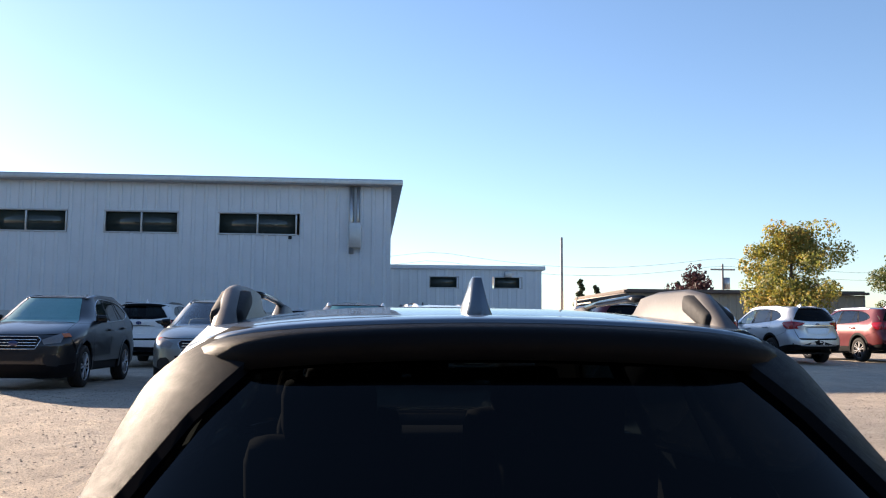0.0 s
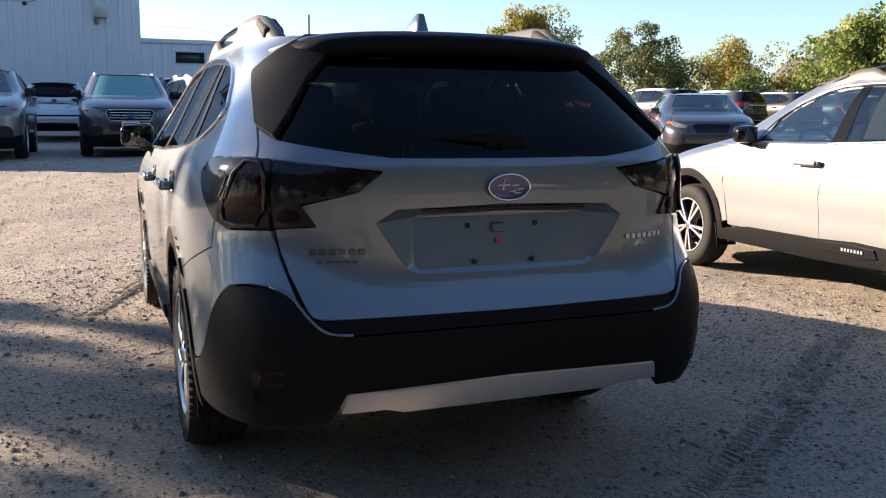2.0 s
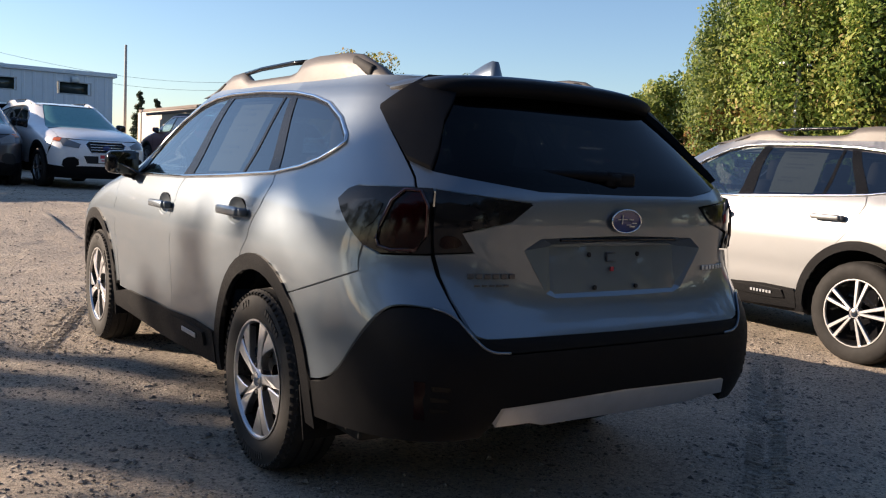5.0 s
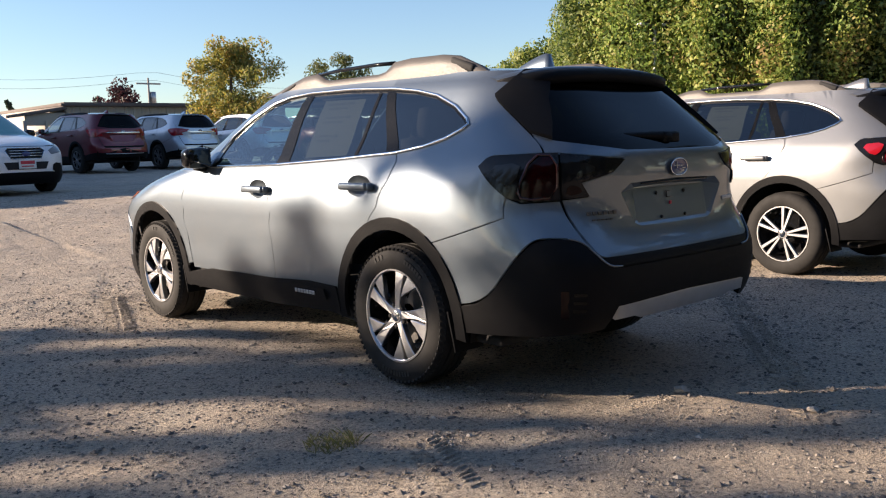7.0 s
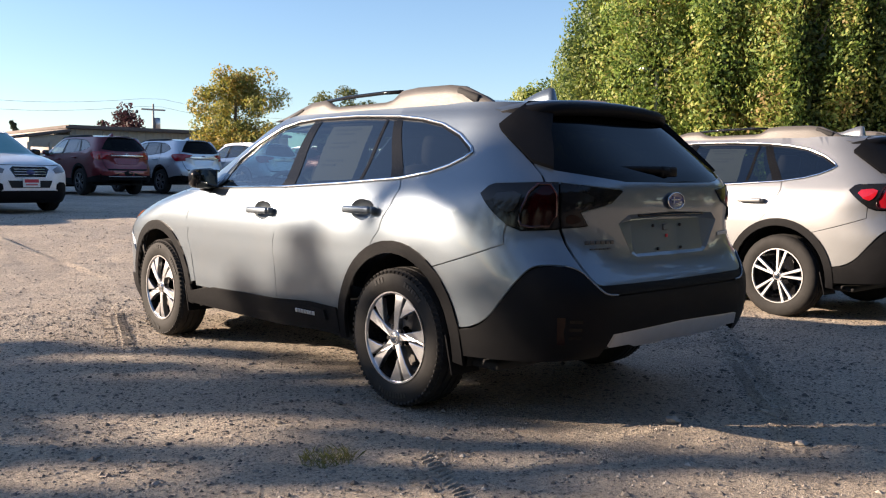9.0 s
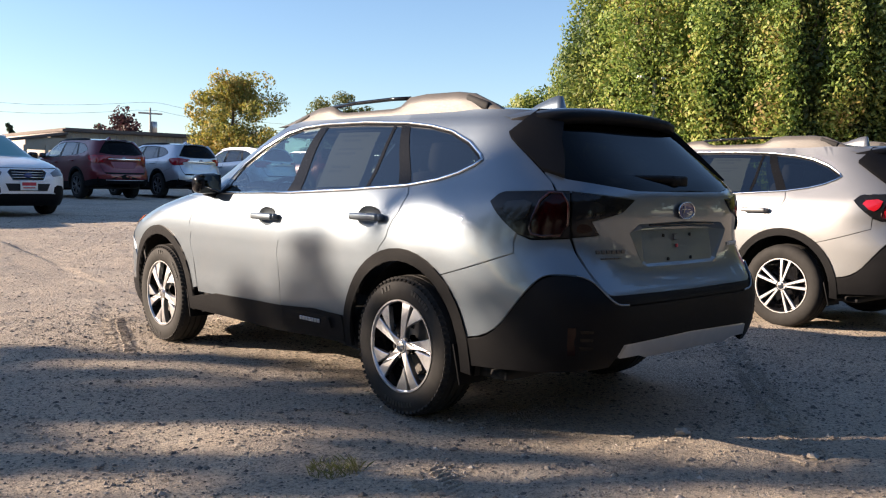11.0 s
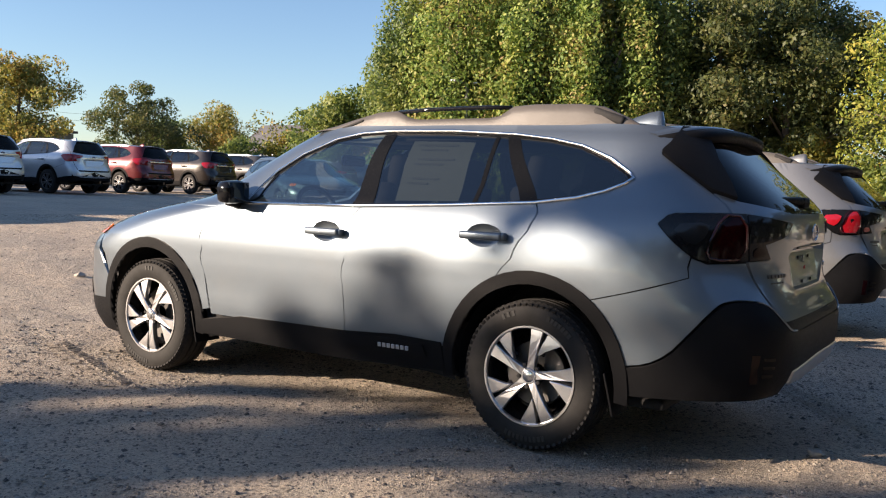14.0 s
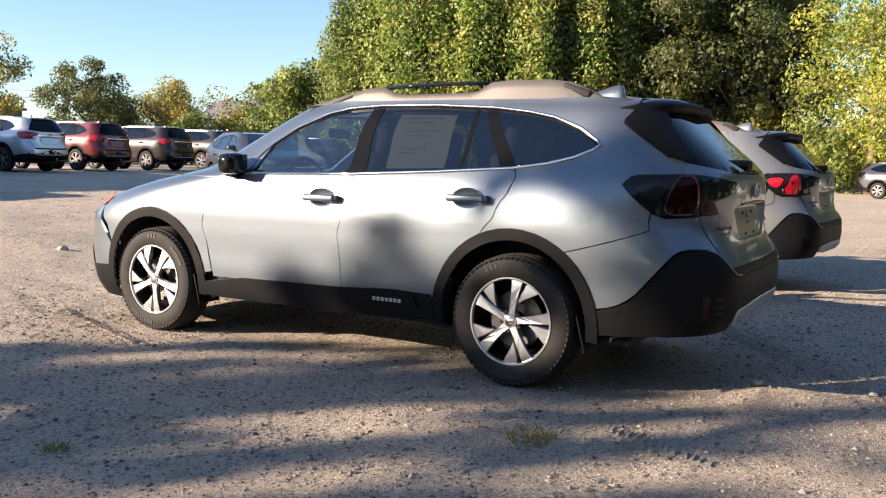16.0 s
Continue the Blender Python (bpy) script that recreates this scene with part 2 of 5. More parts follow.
def shell(s, z):
    """The place on the shell; s runs from the rear's middle forward along the left side, negative along the right."""
    s = np.asarray(s, float)
    z = np.asarray(z, float)
    s = (s + SMAX) % (2 * SMAX) - SMAX
    q = np.abs(s)
    xc, yc = np.interp(q, plan_s, plan_x), np.interp(q, plan_s, plan_y)
    k = np.clip((0.95 - z) / 0.22, 0, 1)
    k = k * k * (3 - 2 * k)
    yc = yc + k * (np.interp(q, plan_s, low_plan_y) - yc)
    w, r, f = np.interp(z, *HALF), np.interp(z, *REAR), np.interp(z, *FRONT)
    y = r + yc * (f - r) / LEN
    return np.stack([-np.sign(s) * xc * w / WC, y, lift(z + sag(y, z))], -1)


def shell_normal(s, z, e=0.012):
    a = shell(s + e, z) - shell(s - e, z)
    b = shell(s, z + e) - shell(s, z - e)
    n = np.cross(b, a)
    return n / np.maximum(np.linalg.norm(n, axis=-1, keepdims=True), 1e-9)


def flat_z(y, z):
    k = z
    for _ in range(8):
        k = z - sag(y, k)
    return k


def Y(y, z):
    """(s, z) of the place on the left side at y and height z."""
    k = float(flat_z(y, z))
    r, f = np.interp(k, *REAR), np.interp(k, *FRONT)
    b = min(1.0, max(0.0, (0.95 - k) / 0.22))
    b = b * b * (3 - 2 * b)
    return float(np.interp((y - r) * LEN / (f - r), plan_y + b * (low_plan_y - plan_y), plan_s)), k


def arc(cy, r, a0, a1, n=14, cz=0.362):
    return [Y(cy + r * math.cos(radians(a0 + (a1 - a0) * k / n)), cz + r * math.sin(radians(a0 + (a1 - a0) * k / n))) for k in range(n + 1)]


def soft_loop(pts, times=2):
    """Rounds the corners of a closed outline."""
    for _ in range(times):
        out = []
        for i, p in enumerate(pts):
            q = pts[(i + 1) % len(pts)]
            out += [(0.75 * p[0] + 0.25 * q[0], 0.75 * p[1] + 0.25 * q[1]), (0.25 * p[0] + 0.75 * q[0], 0.25 * p[1] + 0.75 * q[1])]
        pts = out
    return pts


def soft_line(pts, times=2):
    """Rounds the corners of an open line and keeps its ends."""
    for _ in range(times):
        out = [pts[0]]
        for p, q in zip(pts, pts[1:]):
            out += [(0.75 * p[0] + 0.25 * q[0], 0.75 * p[1] + 0.25 * q[1]), (0.25 * p[0] + 0.75 * q[0], 0.25 * p[1] + 0.75 * q[1])]
        pts = out + [pts[-1]]
    return pts


def inside(loops, x, y):
    hit = np.zeros(len(x), bool)
    for lp in loops:
        a = np.array(lp)
        b = np.roll(a, -1, 0)
        for (x0, y0), (x1, y1) in zip(a, b):
            if y0 != y1:
                hit ^= ((y0 > y) != (y1 > y)) & (x < (x1 - x0) * (y - y0) / (y1 - y0) + x0)
    return hit


from mathutils.geometry import delaunay_2d_cdt


def panel(name, loops, mat, parent, label="", off=0.0, res=0.06, rz=0.0, depth=0.018, sag_at=None, flip=1):
    """A sheet-metal, glass or plastic panel cut out of the shell, with a folded edge. flip -1 puts it on the right side."""
    rz = rz or res
    dense = []
    for lp in loops:
        d = []
        for i, p in enumerate(lp):
            q = lp[(i + 1) % len(lp)]
            n = max(1, int(max(abs(q[0] - p[0]) / res, abs(q[1] - p[1]) / rz) + 0.5))
            d += [(p[0] + (q[0] - p[0]) * k / n, p[1] + (q[1] - p[1]) * k / n) for k in range(n)]
        dense.append(d)
    pts, edges = [], []
    for d in dense:
        o = len(pts)
        pts += d
        edges += [(o + i, o + (i + 1) % len(d)) for i in range(len(d))]
    a = np.array(pts)
    gx, gy = np.meshgrid(np.arange(a[:, 0].min() + res / 2, a[:, 0].max(), res), np.arange(a[:, 1].min() + rz / 2, a[:, 1].max(), rz))
    gx, gy = gx.ravel() + 1e-4, gy.ravel() + 1e-4
    if len(gx):
        ok = inside(dense, gx, gy)
        gx, gy = gx[ok], gy[ok]
        if len(gx):
            near = np.min(np.hypot((gx[:, None] - a[None, :, 0]) / res, (gy[:, None] - a[None, :, 1]) / rz), 1) > 0.45
            pts += list(zip(gx[near].tolist(), gy[near].tolist()))
    k = res / rz
    v, e, f, *_ = delaunay_2d_cdt([Vector((p[0], p[1] * k)) for p in pts], edges, [], 0, 1e-6)
    sz = np.array([(p.x, p.y / k) for p in v])
    tri = np.array([t for t in f if len(t) == 3])
    c = sz[tri].mean(1)
    tri = tri[inside(dense, c[:, 0], c[:, 1])]
    nor = shell_normal(sz[:, 0], sz[:, 1])
    pos = shell(sz[:, 0], sz[:, 1]) + nor * off
    if sag_at:
        pos = pos - nor * sag_at(sz)[:, None]
    # edge folded inwards
    use = {}
    for t in tri:
        for i in range(3):
            p, q = int(t[i]), int(t[(i + 1) % 3])
            use[(p, q)] = 1
    rim = [(p, q) for (p, q) in use if (q, p) not in use]
    verts, normals, faces = list(pos), list(nor), [tuple(int(x) for x in t) for t in tri]
    if depth:
        top, low = {}, {}
        for p, q in rim:
            for w in (p, q):
                if w not in top:
                    top[w] = len(verts)
                    verts.append(pos[w]), normals.append(nor[w])
                    low[w] = len(verts)
                    verts.append(pos[w] - nor[w] * depth), normals.append(nor[w])
            faces.append((top[q], top[p], low[p], low[q]))
    vv = np.array(verts)
    nn = np.array(normals)
    # outward winding
    g = np.cross(vv[tri[:, 1]] - vv[tri[:, 0]], vv[tri[:, 2]] - vv[tri[:, 0]])
    turn = float((g * nn[tri[:, 0]]).sum()) < 0
    if flip < 0:
        vv = vv * (-1, 1, 1)
        nn = nn * (-1, 1, 1)
        turn = not turn
    if turn:
        faces = [t[::-1] for t in faces]
    return mesh_part(name, vv, faces, mat, parent, label, True, nn)


def mirror_loop(half):
    """Closes a half outline that starts and ends on the middle line."""
    return half + [(-s, z) for s, z in half[::-1] if abs(s) > 1e-6]


def edge_strip(name, lp, r, mat, parent, off=0.004, flip=1, closed=True, label=""):
    a = np.array(lp)
    p = shell(a[:, 0], a[:, 1]) + shell_normal(a[:, 0], a[:, 1]) * off
    return part(name, tube_bm((p * (flip, 1, 1)).tolist(), r, 6, closed), mat, parent, label)
# ---- wheels ----
WHEEL_CACHE = {}


def wheel_meshes(style, lod):
    """Meshes of one wheel, centred, outer face towards -x: tyre, rim, spokes, hub cap, nuts, brake disc."""
    key = (style, lod)
    if key in WHEEL_CACHE:
        return WHEEL_CACHE[key]
    n = 72 if lod == 0 else 28
    R, w = 0.362, 0.113
    prof = [(0.10, 0.235), (w - 0.004, 0.250), (w + 0.004, 0.285), (w, 0.325), (w - 0.012, 0.347), (w - 0.030, 0.357)]
    full = prof + [(0.052, 0.361), (0.048, 0.352), (0.040, 0.352), (0.036, 0.362), (0.006, 0.363), (0.003, 0.353), (-0.003, 0.353), (-0.006, 0.363), (-0.036, 0.362), (-0.040, 0.352), (-0.048, 0.352), (-0.052, 0.361)] + [(-p, r) for p, r in prof[::-1]]
    out = {"tyre": [lathe(full, n)]}
    if lod == 0:
        for k in range(68):
            a = 2 * math.pi * k / 68
            for x, dx in ((-0.075, 0.030), (0.075, 0.030)):
                t = Matrix.Rotation(a, 4, "X")
                b = box_bm((0.036, 0.021, 0.014), (0, 0, 0), 0.002, None, None, 1)
                bmesh.ops.transform(b, matrix=t @ Matrix.Translation((x, 0, 0.3490)) @ Matrix.Rotation(0.25 if x < 0 else -0.25, 4, "Z") @ Matrix.Rotation(0.18 if x < 0 else -0.18, 4, "Y"), verts=b.verts)
                out["tyre"].append(b)
            # shoulder ribs
            b = box_bm((0.012, 0.018, 0.026), (0, 0, 0), 0.0)
            bmesh.ops.transform(b, matrix=t @ Matrix.Translation((-0.1035, 0, 0.335)) @ Matrix.Rotation(-0.5, 4, "Y"), verts=b.verts)
            out["tyre"].append(b)
    out["rim"] = [lathe([(-0.104, 0.238), (-0.110, 0.240), (-0.110, 0.232), (-0.100, 0.226), (-0.060, 0.222), (0.06, 0.205), (0.10, 0.21)], n)]
    out["barrel"] = [lathe([(-0.098, 0.224), (-0.03, 0.212), (0.02, 0.19), (0.025, 0.05)], n)]
    sil, blk = [], []
    if style == "blade":
        # five forked blades: a bright arm and a shorter bright leaf round a dark pocket
        for k in range(5):
            a = 2 * math.pi * k / 5
            for pts in ([(0.026, -0.022), (0.026, 0.022), (0.075, 0.021), (0.150, 0.027), (0.200, 0.034), (0.229, 0.042), (0.234, 0.004), (0.231, -0.028), (0.200, -0.025), (0.150, -0.021), (0.075, -0.018)],
                        [(0.227, -0.054), (0.213, -0.098), (0.190, -0.136), (0.165, -0.102), (0.135, -0.058), (0.106, -0.027), (0.114, -0.024), (0.165, -0.035)]):
                b = bmesh.new()
                t, lo = [], []
                for r, o in pts:
                    dx = -0.094 - 0.012 * (1 - ((r - 0.13) / 0.13) ** 2)
                    t.append(b.verts.new((dx, o, r)))
                    lo.append(b.verts.new((dx + 0.034, o * 0.9, r)))
                b.faces.new(t)
                for i in range(len(t)):
                    j = (i + 1) % len(t)
                    b.faces.new((t[i], lo[i], lo[j], t[j]))
                bmesh.ops.recalc_face_normals(b, faces=b.faces)
                bmesh.ops.bevel(b, geom=[e for e in b.edges if all(v in t for v in e.verts)], offset=0.0035, segments=1, affect="EDGES")
                bmesh.ops.transform(b, matrix=Matrix.Rotation(a, 4, "X"), verts=b.verts)
                sil.append(b)
            b = box_bm((0.012, 0.034, 0.120), (-0.074, -0.036, 0.165), 0.004, None, Matrix.Rotation(0.08, 4, "X"), 1)
            bmesh.ops.transform(b, matrix=Matrix.Rotation(a, 4, "X"), verts=b.verts)
            out["pocket%d" % k] = [b]
    else:
        count = 5 if style == "twin" else 6
        for k in range(count):
            for o in (-0.17, 0.17):
                a = 2 * math.pi * k / count + o
                b = box_bm((0.030, 0.026, 0.190), (-0.090, 0, 0.135), 0.004, None, None, 1)
                for v in b.verts:
                    v.co.y *= 0.7 + 2.6 * max(0, v.co.z - 0.05)
                    v.co.x -= 0.010 * (1 - ((v.co.z - 0.13) / 0.13) ** 2)
                bmesh.ops.transform(b, matrix=Matrix.Rotation(a, 4, "X"), verts=b.verts)
                sil.append(b)
    sil.append(lathe([(-0.060, 0.044), (-0.098, 0.040), (-0.106, 0.034), (-0.106, 0.030)], 30))
    out["spokes"] = sil
    out["cap"] = [lathe([(-0.100, 0.030), (-0.110, 0.027), (-0.113, 0.017), (-0.114, 0.0005)], 20)]
    for k in range(5):
        a = 2 * math.pi * (k + 0.5) / 5
        b = lathe([(-0.085, 0.011), (-0.102, 0.010), (-0.104, 0.0005)], 6)
        bmesh.ops.transform(b, matrix=Matrix.Translation((0, 0.056 * math.sin(a), 0.056 * math.cos(a))), verts=b.verts)
        out["nut%d" % k] = [b]
    out["disc"] = [lathe([(-0.020, 0.05), (-0.025, 0.155), (-0.010, 0.160), (0.0, 0.155)], 32)]
    if lod == 0:
        for row, (a0, a1, r) in enumerate( ((0.12, 0.62, 0.300), (-0.70, -0.42, 0.305), (2.6, 3.35, 0.300))):
            marks = []
            m = int((a1 - a0) / 0.07)
            for k in range(m):
                a = a0 + (a1 - a0) * (k + 0.5) / m
                b = box_bm((0.004, 0.015, 0.026), (0, 0, 0), 0.0)
                bmesh.ops.transform(b, matrix=Matrix.Rotation(a, 4, "X") @ Matrix.Translation((-0.1165, 0, r)), verts=b.verts)
                marks.append(b)
            out["mark%d" % row] = marks
    res = {}
    look_of = {"tyre": TYRE, "rim": ALLOY, "barrel": GLOSS_BLACK, "spokes": ALLOY, "pocket": GLOSS_BLACK, "cap": CHROME, "nut": DARK, "disc": STEEL, "mark": TYRE_MARK}
    for k, bms in out.items():
        if not bms:
            continue
        bm = merge(bms)
        me = bpy.data.meshes.new(k)
        bm.to_mesh(me)
        bm.free()
        me.materials.append(DULL_ALLOY if lod == 2 and k in ("spokes", "rim") else look_of[k.rstrip("0123456789")])
        if k in ("tyre", "rim", "barrel", "disc", "cap"):
            me.polygons.foreach_set("use_smooth", [True] * len(me.polygons))
            me.set_sharp_from_angle(angle=radians(38))
        res[k] = me
    WHEEL_CACHE[key] = res
    return res


TYRE_MARK = surface("tyre_lettering", (0.014, 0.014, 0.014), 0.5)


def add_wheel(parent, x, y, style, lod, spin=0.0):
    me = wheel_meshes(style, lod)
    holder = new("wheel", me["tyre"])
    holder.parent = parent
    holder.matrix_local = Matrix.Translation((x, y, 0.362)) @ Matrix.Rotation(0 if x < 0 else math.pi, 4, "Z") @ Matrix.Rotation(spin, 4, "X")
    names = {"rim": "rim", "barrel": "barrel", "spokes": "spokes", "pocket": "spoke_insert", "cap": "hub_cap", "nut": "wheel_nut", "disc": "brake_disc", "mark": "tyre_marking"}
    for k in me:
        nm = names.get(k.rstrip("0123456789"))
        if nm and not (lod and nm in ("brake_disc", "wheel_nut", "spoke_insert")):
            o = new(nm, me[k])
            o.parent = holder
    return holder


def letters(parent, name, count, centre, width, height, normal_s, mat, flip=1, off=0.004):
    """A row of raised blocks that stand for a badge that is not spelled out; each block is a part."""
    for k in range(count):
        s = centre[0] + (0.5 - (k + 0.5) / count) * width * (1 if normal_s > 0 else -1)
        p = shell(s, centre[1])
        nrm = Vector(shell_normal(np.array(s), np.array(centre[1])))
        t = Vector(shell(s + 0.01, centre[1]) - p).normalized()
        up = nrm.cross(t).normalized()
        up = up if up.z > 0 else -up
        m = Matrix((t, up, nrm)).transposed().to_4x4()
        m.translation = Vector(p) + nrm * off
        w = width / count
        bm = bmesh.new()
        box_bm((w * 0.72, height, 0.006), (0, 0, 0), 0.0015, bm, None, 1)
        bmesh.ops.transform(bm, matrix=m, verts=bm.verts)
        if flip < 0:
            bmesh.ops.scale(bm, vec=(-1, 1, 1), verts=bm.verts)
            bmesh.ops.reverse_faces(bm, faces=bm.faces)
        part(name, bm, mat, parent, "", False)


# outlines on the left side, as (y, z)
WIN_OUT = [(3.06, 1.095), (2.90, 1.285), (2.74, 1.385), (2.52, 1.472), (2.36, 1.503), (2.15, 1.515), (1.75, 1.512), (1.36, 1.492), (1.15, 1.468), (0.98, 1.435), (0.82, 1.375), (0.715, 1.310), (0.695, 1.288), (0.73, 1.262), (0.82, 1.225), (0.95, 1.192), (1.16, 1.163), (1.63, 1.135), (2.2, 1.110)]
FRONT_GLASS = [(3.035, 1.103), (2.885, 1.270), (2.73, 1.368), (2.52, 1.455), (2.36, 1.486), (2.190, 1.498), (2.252, 1.118)]
REAR_GLASS = [(2.112, 1.497), (1.75, 1.494), (1.475, 1.480), (1.505, 1.150), (2.118, 1.128)]
VENT_GLASS = [(1.452, 1.479), (1.405, 1.476), (1.240, 1.172), (1.482, 1.152)]
QUARTER_GLASS = [(1.335, 1.472), (1.16, 1.455), (0.99, 1.422), (0.84, 1.365), (0.735, 1.303), (0.72, 1.285), (0.80, 1.243), (0.95, 1.205), (1.15, 1.180)]


BUMPER_EDGE = [(0.52, 0.651), (0.60, 0.656), (0.652, 0.700), (0.705, 0.776), (0.86, 0.788), (0.965, 0.765), (1.105, 0.664), (1.232, 0.490), (1.395, 0.455)]

EDGE_LOW = BUMPER_EDGE
EDGE_TALL = [(0.52, 0.520), (0.66, 0.522), (0.80, 0.525), (0.95, 0.522), (1.105, 0.510), (1.232, 0.480), (1.395, 0.455)]


def loopY(pts):
    return [Y(*p) for p in pts]


def build_car(name, label, paint, lod=0, style="blade", front="new", tail="lamp", rails=RAIL, tint=PRIVACY, clad=True, plate=False, interior=False, group="", shade=None, tall=False):
    """A five-door estate or sport-utility car, tail at y = 0, nose at y = 4.86, standing on z = 0."""
    global REAR, BUMPER_EDGE
    REAR, BUMPER_EDGE = (REAR_SUV, EDGE_TALL) if tall else (REAR_LOW, EDGE_LOW)
    car = tagged(new(name), label, "car", group)
    car.empty_display_size = 0.3
    r = (0.05, 0.085, 0.15)[lod]
    d = 0.018 if lod < 2 else 0.0
    trim = CLADDING if clad else paint
    ra = arc(1.12, 0.485, 172, 8)
    for fl in (1, -1):
        kw = dict(res=r, depth=d, flip=fl)
        # doors
        bowl = lambda y0, z0: [[Y(y0 + 0.035 + 0.098 * math.cos(t), z0 + 0.055 * math.sin(t)) for t in np.linspace(0, 2 * math.pi, 29)[:-1]]] if lod == 0 else []
        fd = panel("front_door", [loopY([(3.325, 1.068), (3.355, 0.95), (3.365, 0.82), (3.345, 0.66), (3.31, 0.50), (3.30, 0.43), (2.252, 0.43), (2.262, 0.64), (2.252, 0.83), (2.232, 1.0), (2.19, 1.108), (3.03, 1.088), (3.2, 1.080)])] + bowl(2.36, 0.968), paint, car, **kw)
        rd = panel("rear_door", [loopY([(2.227, 1.0), (2.247, 0.83), (2.257, 0.64), (2.247, 0.43), (1.62, 0.43)]) + arc(1.12, 0.485, 20, 66, 8) + loopY([(1.235, 0.90), (1.165, 1.03), (1.152, 1.160), (1.63, 1.133), (2.182, 1.107)])] + bowl(1.36, 1.0), paint, car, **kw)
        for door, y0, z0 in ((fd, 2.36, 0.968), (rd, 1.36, 1.0)):
            s0, z0 = Y(y0, z0)
            p, nn = shell(s0, z0), shell_normal(np.array(s0), np.array(z0))
            ang = math.atan2(nn[1], -nn[0])
            m = Matrix.Translation(p) @ Matrix.Rotation(-ang, 4, "Z")
            bms = [box_bm((0.030, 0.235, 0.040), (-0.040, 0.03, 0.0), 0.013), box_bm((0.040, 0.035, 0.036), (-0.022, -0.085, 0), 0.01), box_bm((0.034, 0.030, 0.030), (-0.02, 0.135, 0), 0.01)]
            cup = lathe([(0.023, 0.0005), (0.021, 0.030), (0.014, 0.050), (0.002, 0.0625)], 24)
            bmesh.ops.scale(cup, vec=(1, 1.6, 0.92), verts=cup.verts)
            bmesh.ops.translate(cup, vec=(0.0, 0.035, 0), verts=cup.verts)
            for nm, bm, mt in (("handle", merge(bms), paint), ("handle_recess", cup, paint)):
                bmesh.ops.transform(bm, matrix=m, verts=bm.verts)
                if fl < 0:
                    bmesh.ops.scale(bm, vec=(-1, 1, 1), verts=bm.verts)
                    bmesh.ops.reverse_faces(bm, faces=bm.faces)
                if nm == "handle" or lod == 0:
                    part(nm, bm, mt, door)
                else:
                    bm.free()
        # window band: black frame with four glasses
        panel("window_frame", [loopY(WIN_OUT), loopY(FRONT_GLASS), loopY(REAR_GLASS), loopY(VENT_GLASS), loopY(QUARTER_GLASS)], PILLAR, car, off=-0.002, **kw)
        for nm, lp, mt, pa in (("window", FRONT_GLASS, CLEAR, fd), ("window", REAR_GLASS, tint, rd), ("vent_window", VENT_GLASS, tint, rd), ("quarter_window", QUARTER_GLASS, tint, car)):
            g = panel(nm, [loopY(lp)], mt, pa, off=-0.005, res=r, depth=0.0, flip=fl)
            g.visible_shadow = False
        if lod < 2:
            edge_strip("window_trim", loopY(WIN_OUT), 0.0095, CHROME, car, 0.002, fl)
        # roof side, pillars and quarter panel in one pressing
        top = [(SMAX - 0.80, z) for z in (1.075, 1.13, 1.2, 1.3, 1.4, 1.5, 1.558)]
        side = [Y(3.29, 1.072)] + top + [(s, 1.558) for s in np.linspace(SMAX - 0.85, 0.80, 24)] + [(1.112, 1.432), (1.116, 1.415), (1.01, 1.31), (0.955, 1.245), (0.915, 1.195), (0.90, 1.160), (1.20, 1.152), (1.245, 1.140), (1.275, 1.098), (1.012, 0.964), (1.020, 0.878), (1.472, 0.748)]
        side += arc(1.12, 0.485, 129, 67, 8) + loopY([(1.228, 0.90), (1.157, 1.03), (1.144, 1.162)])
        side += loopY([(1.16, 1.163), (0.95, 1.192), (0.82, 1.225), (0.73, 1.262), (0.695, 1.288), (0.715, 1.310), (0.82, 1.375), (0.98, 1.435), (1.15, 1.468), (1.36, 1.492), (1.75, 1.512), (2.15, 1.515), (2.36, 1.503), (2.52, 1.472), (2.74, 1.385), (2.90, 1.285), (3.06, 1.095)])
        panel("quarter_panel", [side], paint, car, **kw)
        # front wing
        wing = loopY([(3.318, 0.46), (3.351, 0.66), (3.371, 0.82), (3.361, 0.95), (3.331, 1.066)]) + [(SMAX - 0.805, 1.072), (SMAX - 0.805, 0.93)] + loopY([(4.42, 0.885), (4.36, 0.72)]) + arc(3.865, 0.495, 28, 170)
        panel("front_wing", [wing], paint, car, res=r, rz=min(r, 0.03), depth=d, flip=fl)
        # wheel-arch cladding and sill
        for cy in (1.12, 3.865):
            lp = arc(cy, 0.492, -8, 188, 24) + arc(cy, 0.430, 188, -8, 24)
            panel("wheel_arch_trim", [lp], trim, car, off=0.010, res=r, depth=0.022, flip=fl)
            bm = bmesh.new()
            ring = [[], []]
            for k in range(25):
                a = radians(-12 + 204 * k / 24)
                for j, x in enumerate((-0.81, -0.52)):
                    ring[j].append(bm.verts.new((x * fl, cy + 0.45 * math.cos(a), 0.362 + 0.45 * math.sin(a))))
            for k in range(24):
                bm.faces.new((ring[0][k], ring[0][k + 1], ring[1][k + 1], ring[1][k]))
            bm.faces.new(ring[1])
            part("arch_liner", bm, DARK, car, "", False)
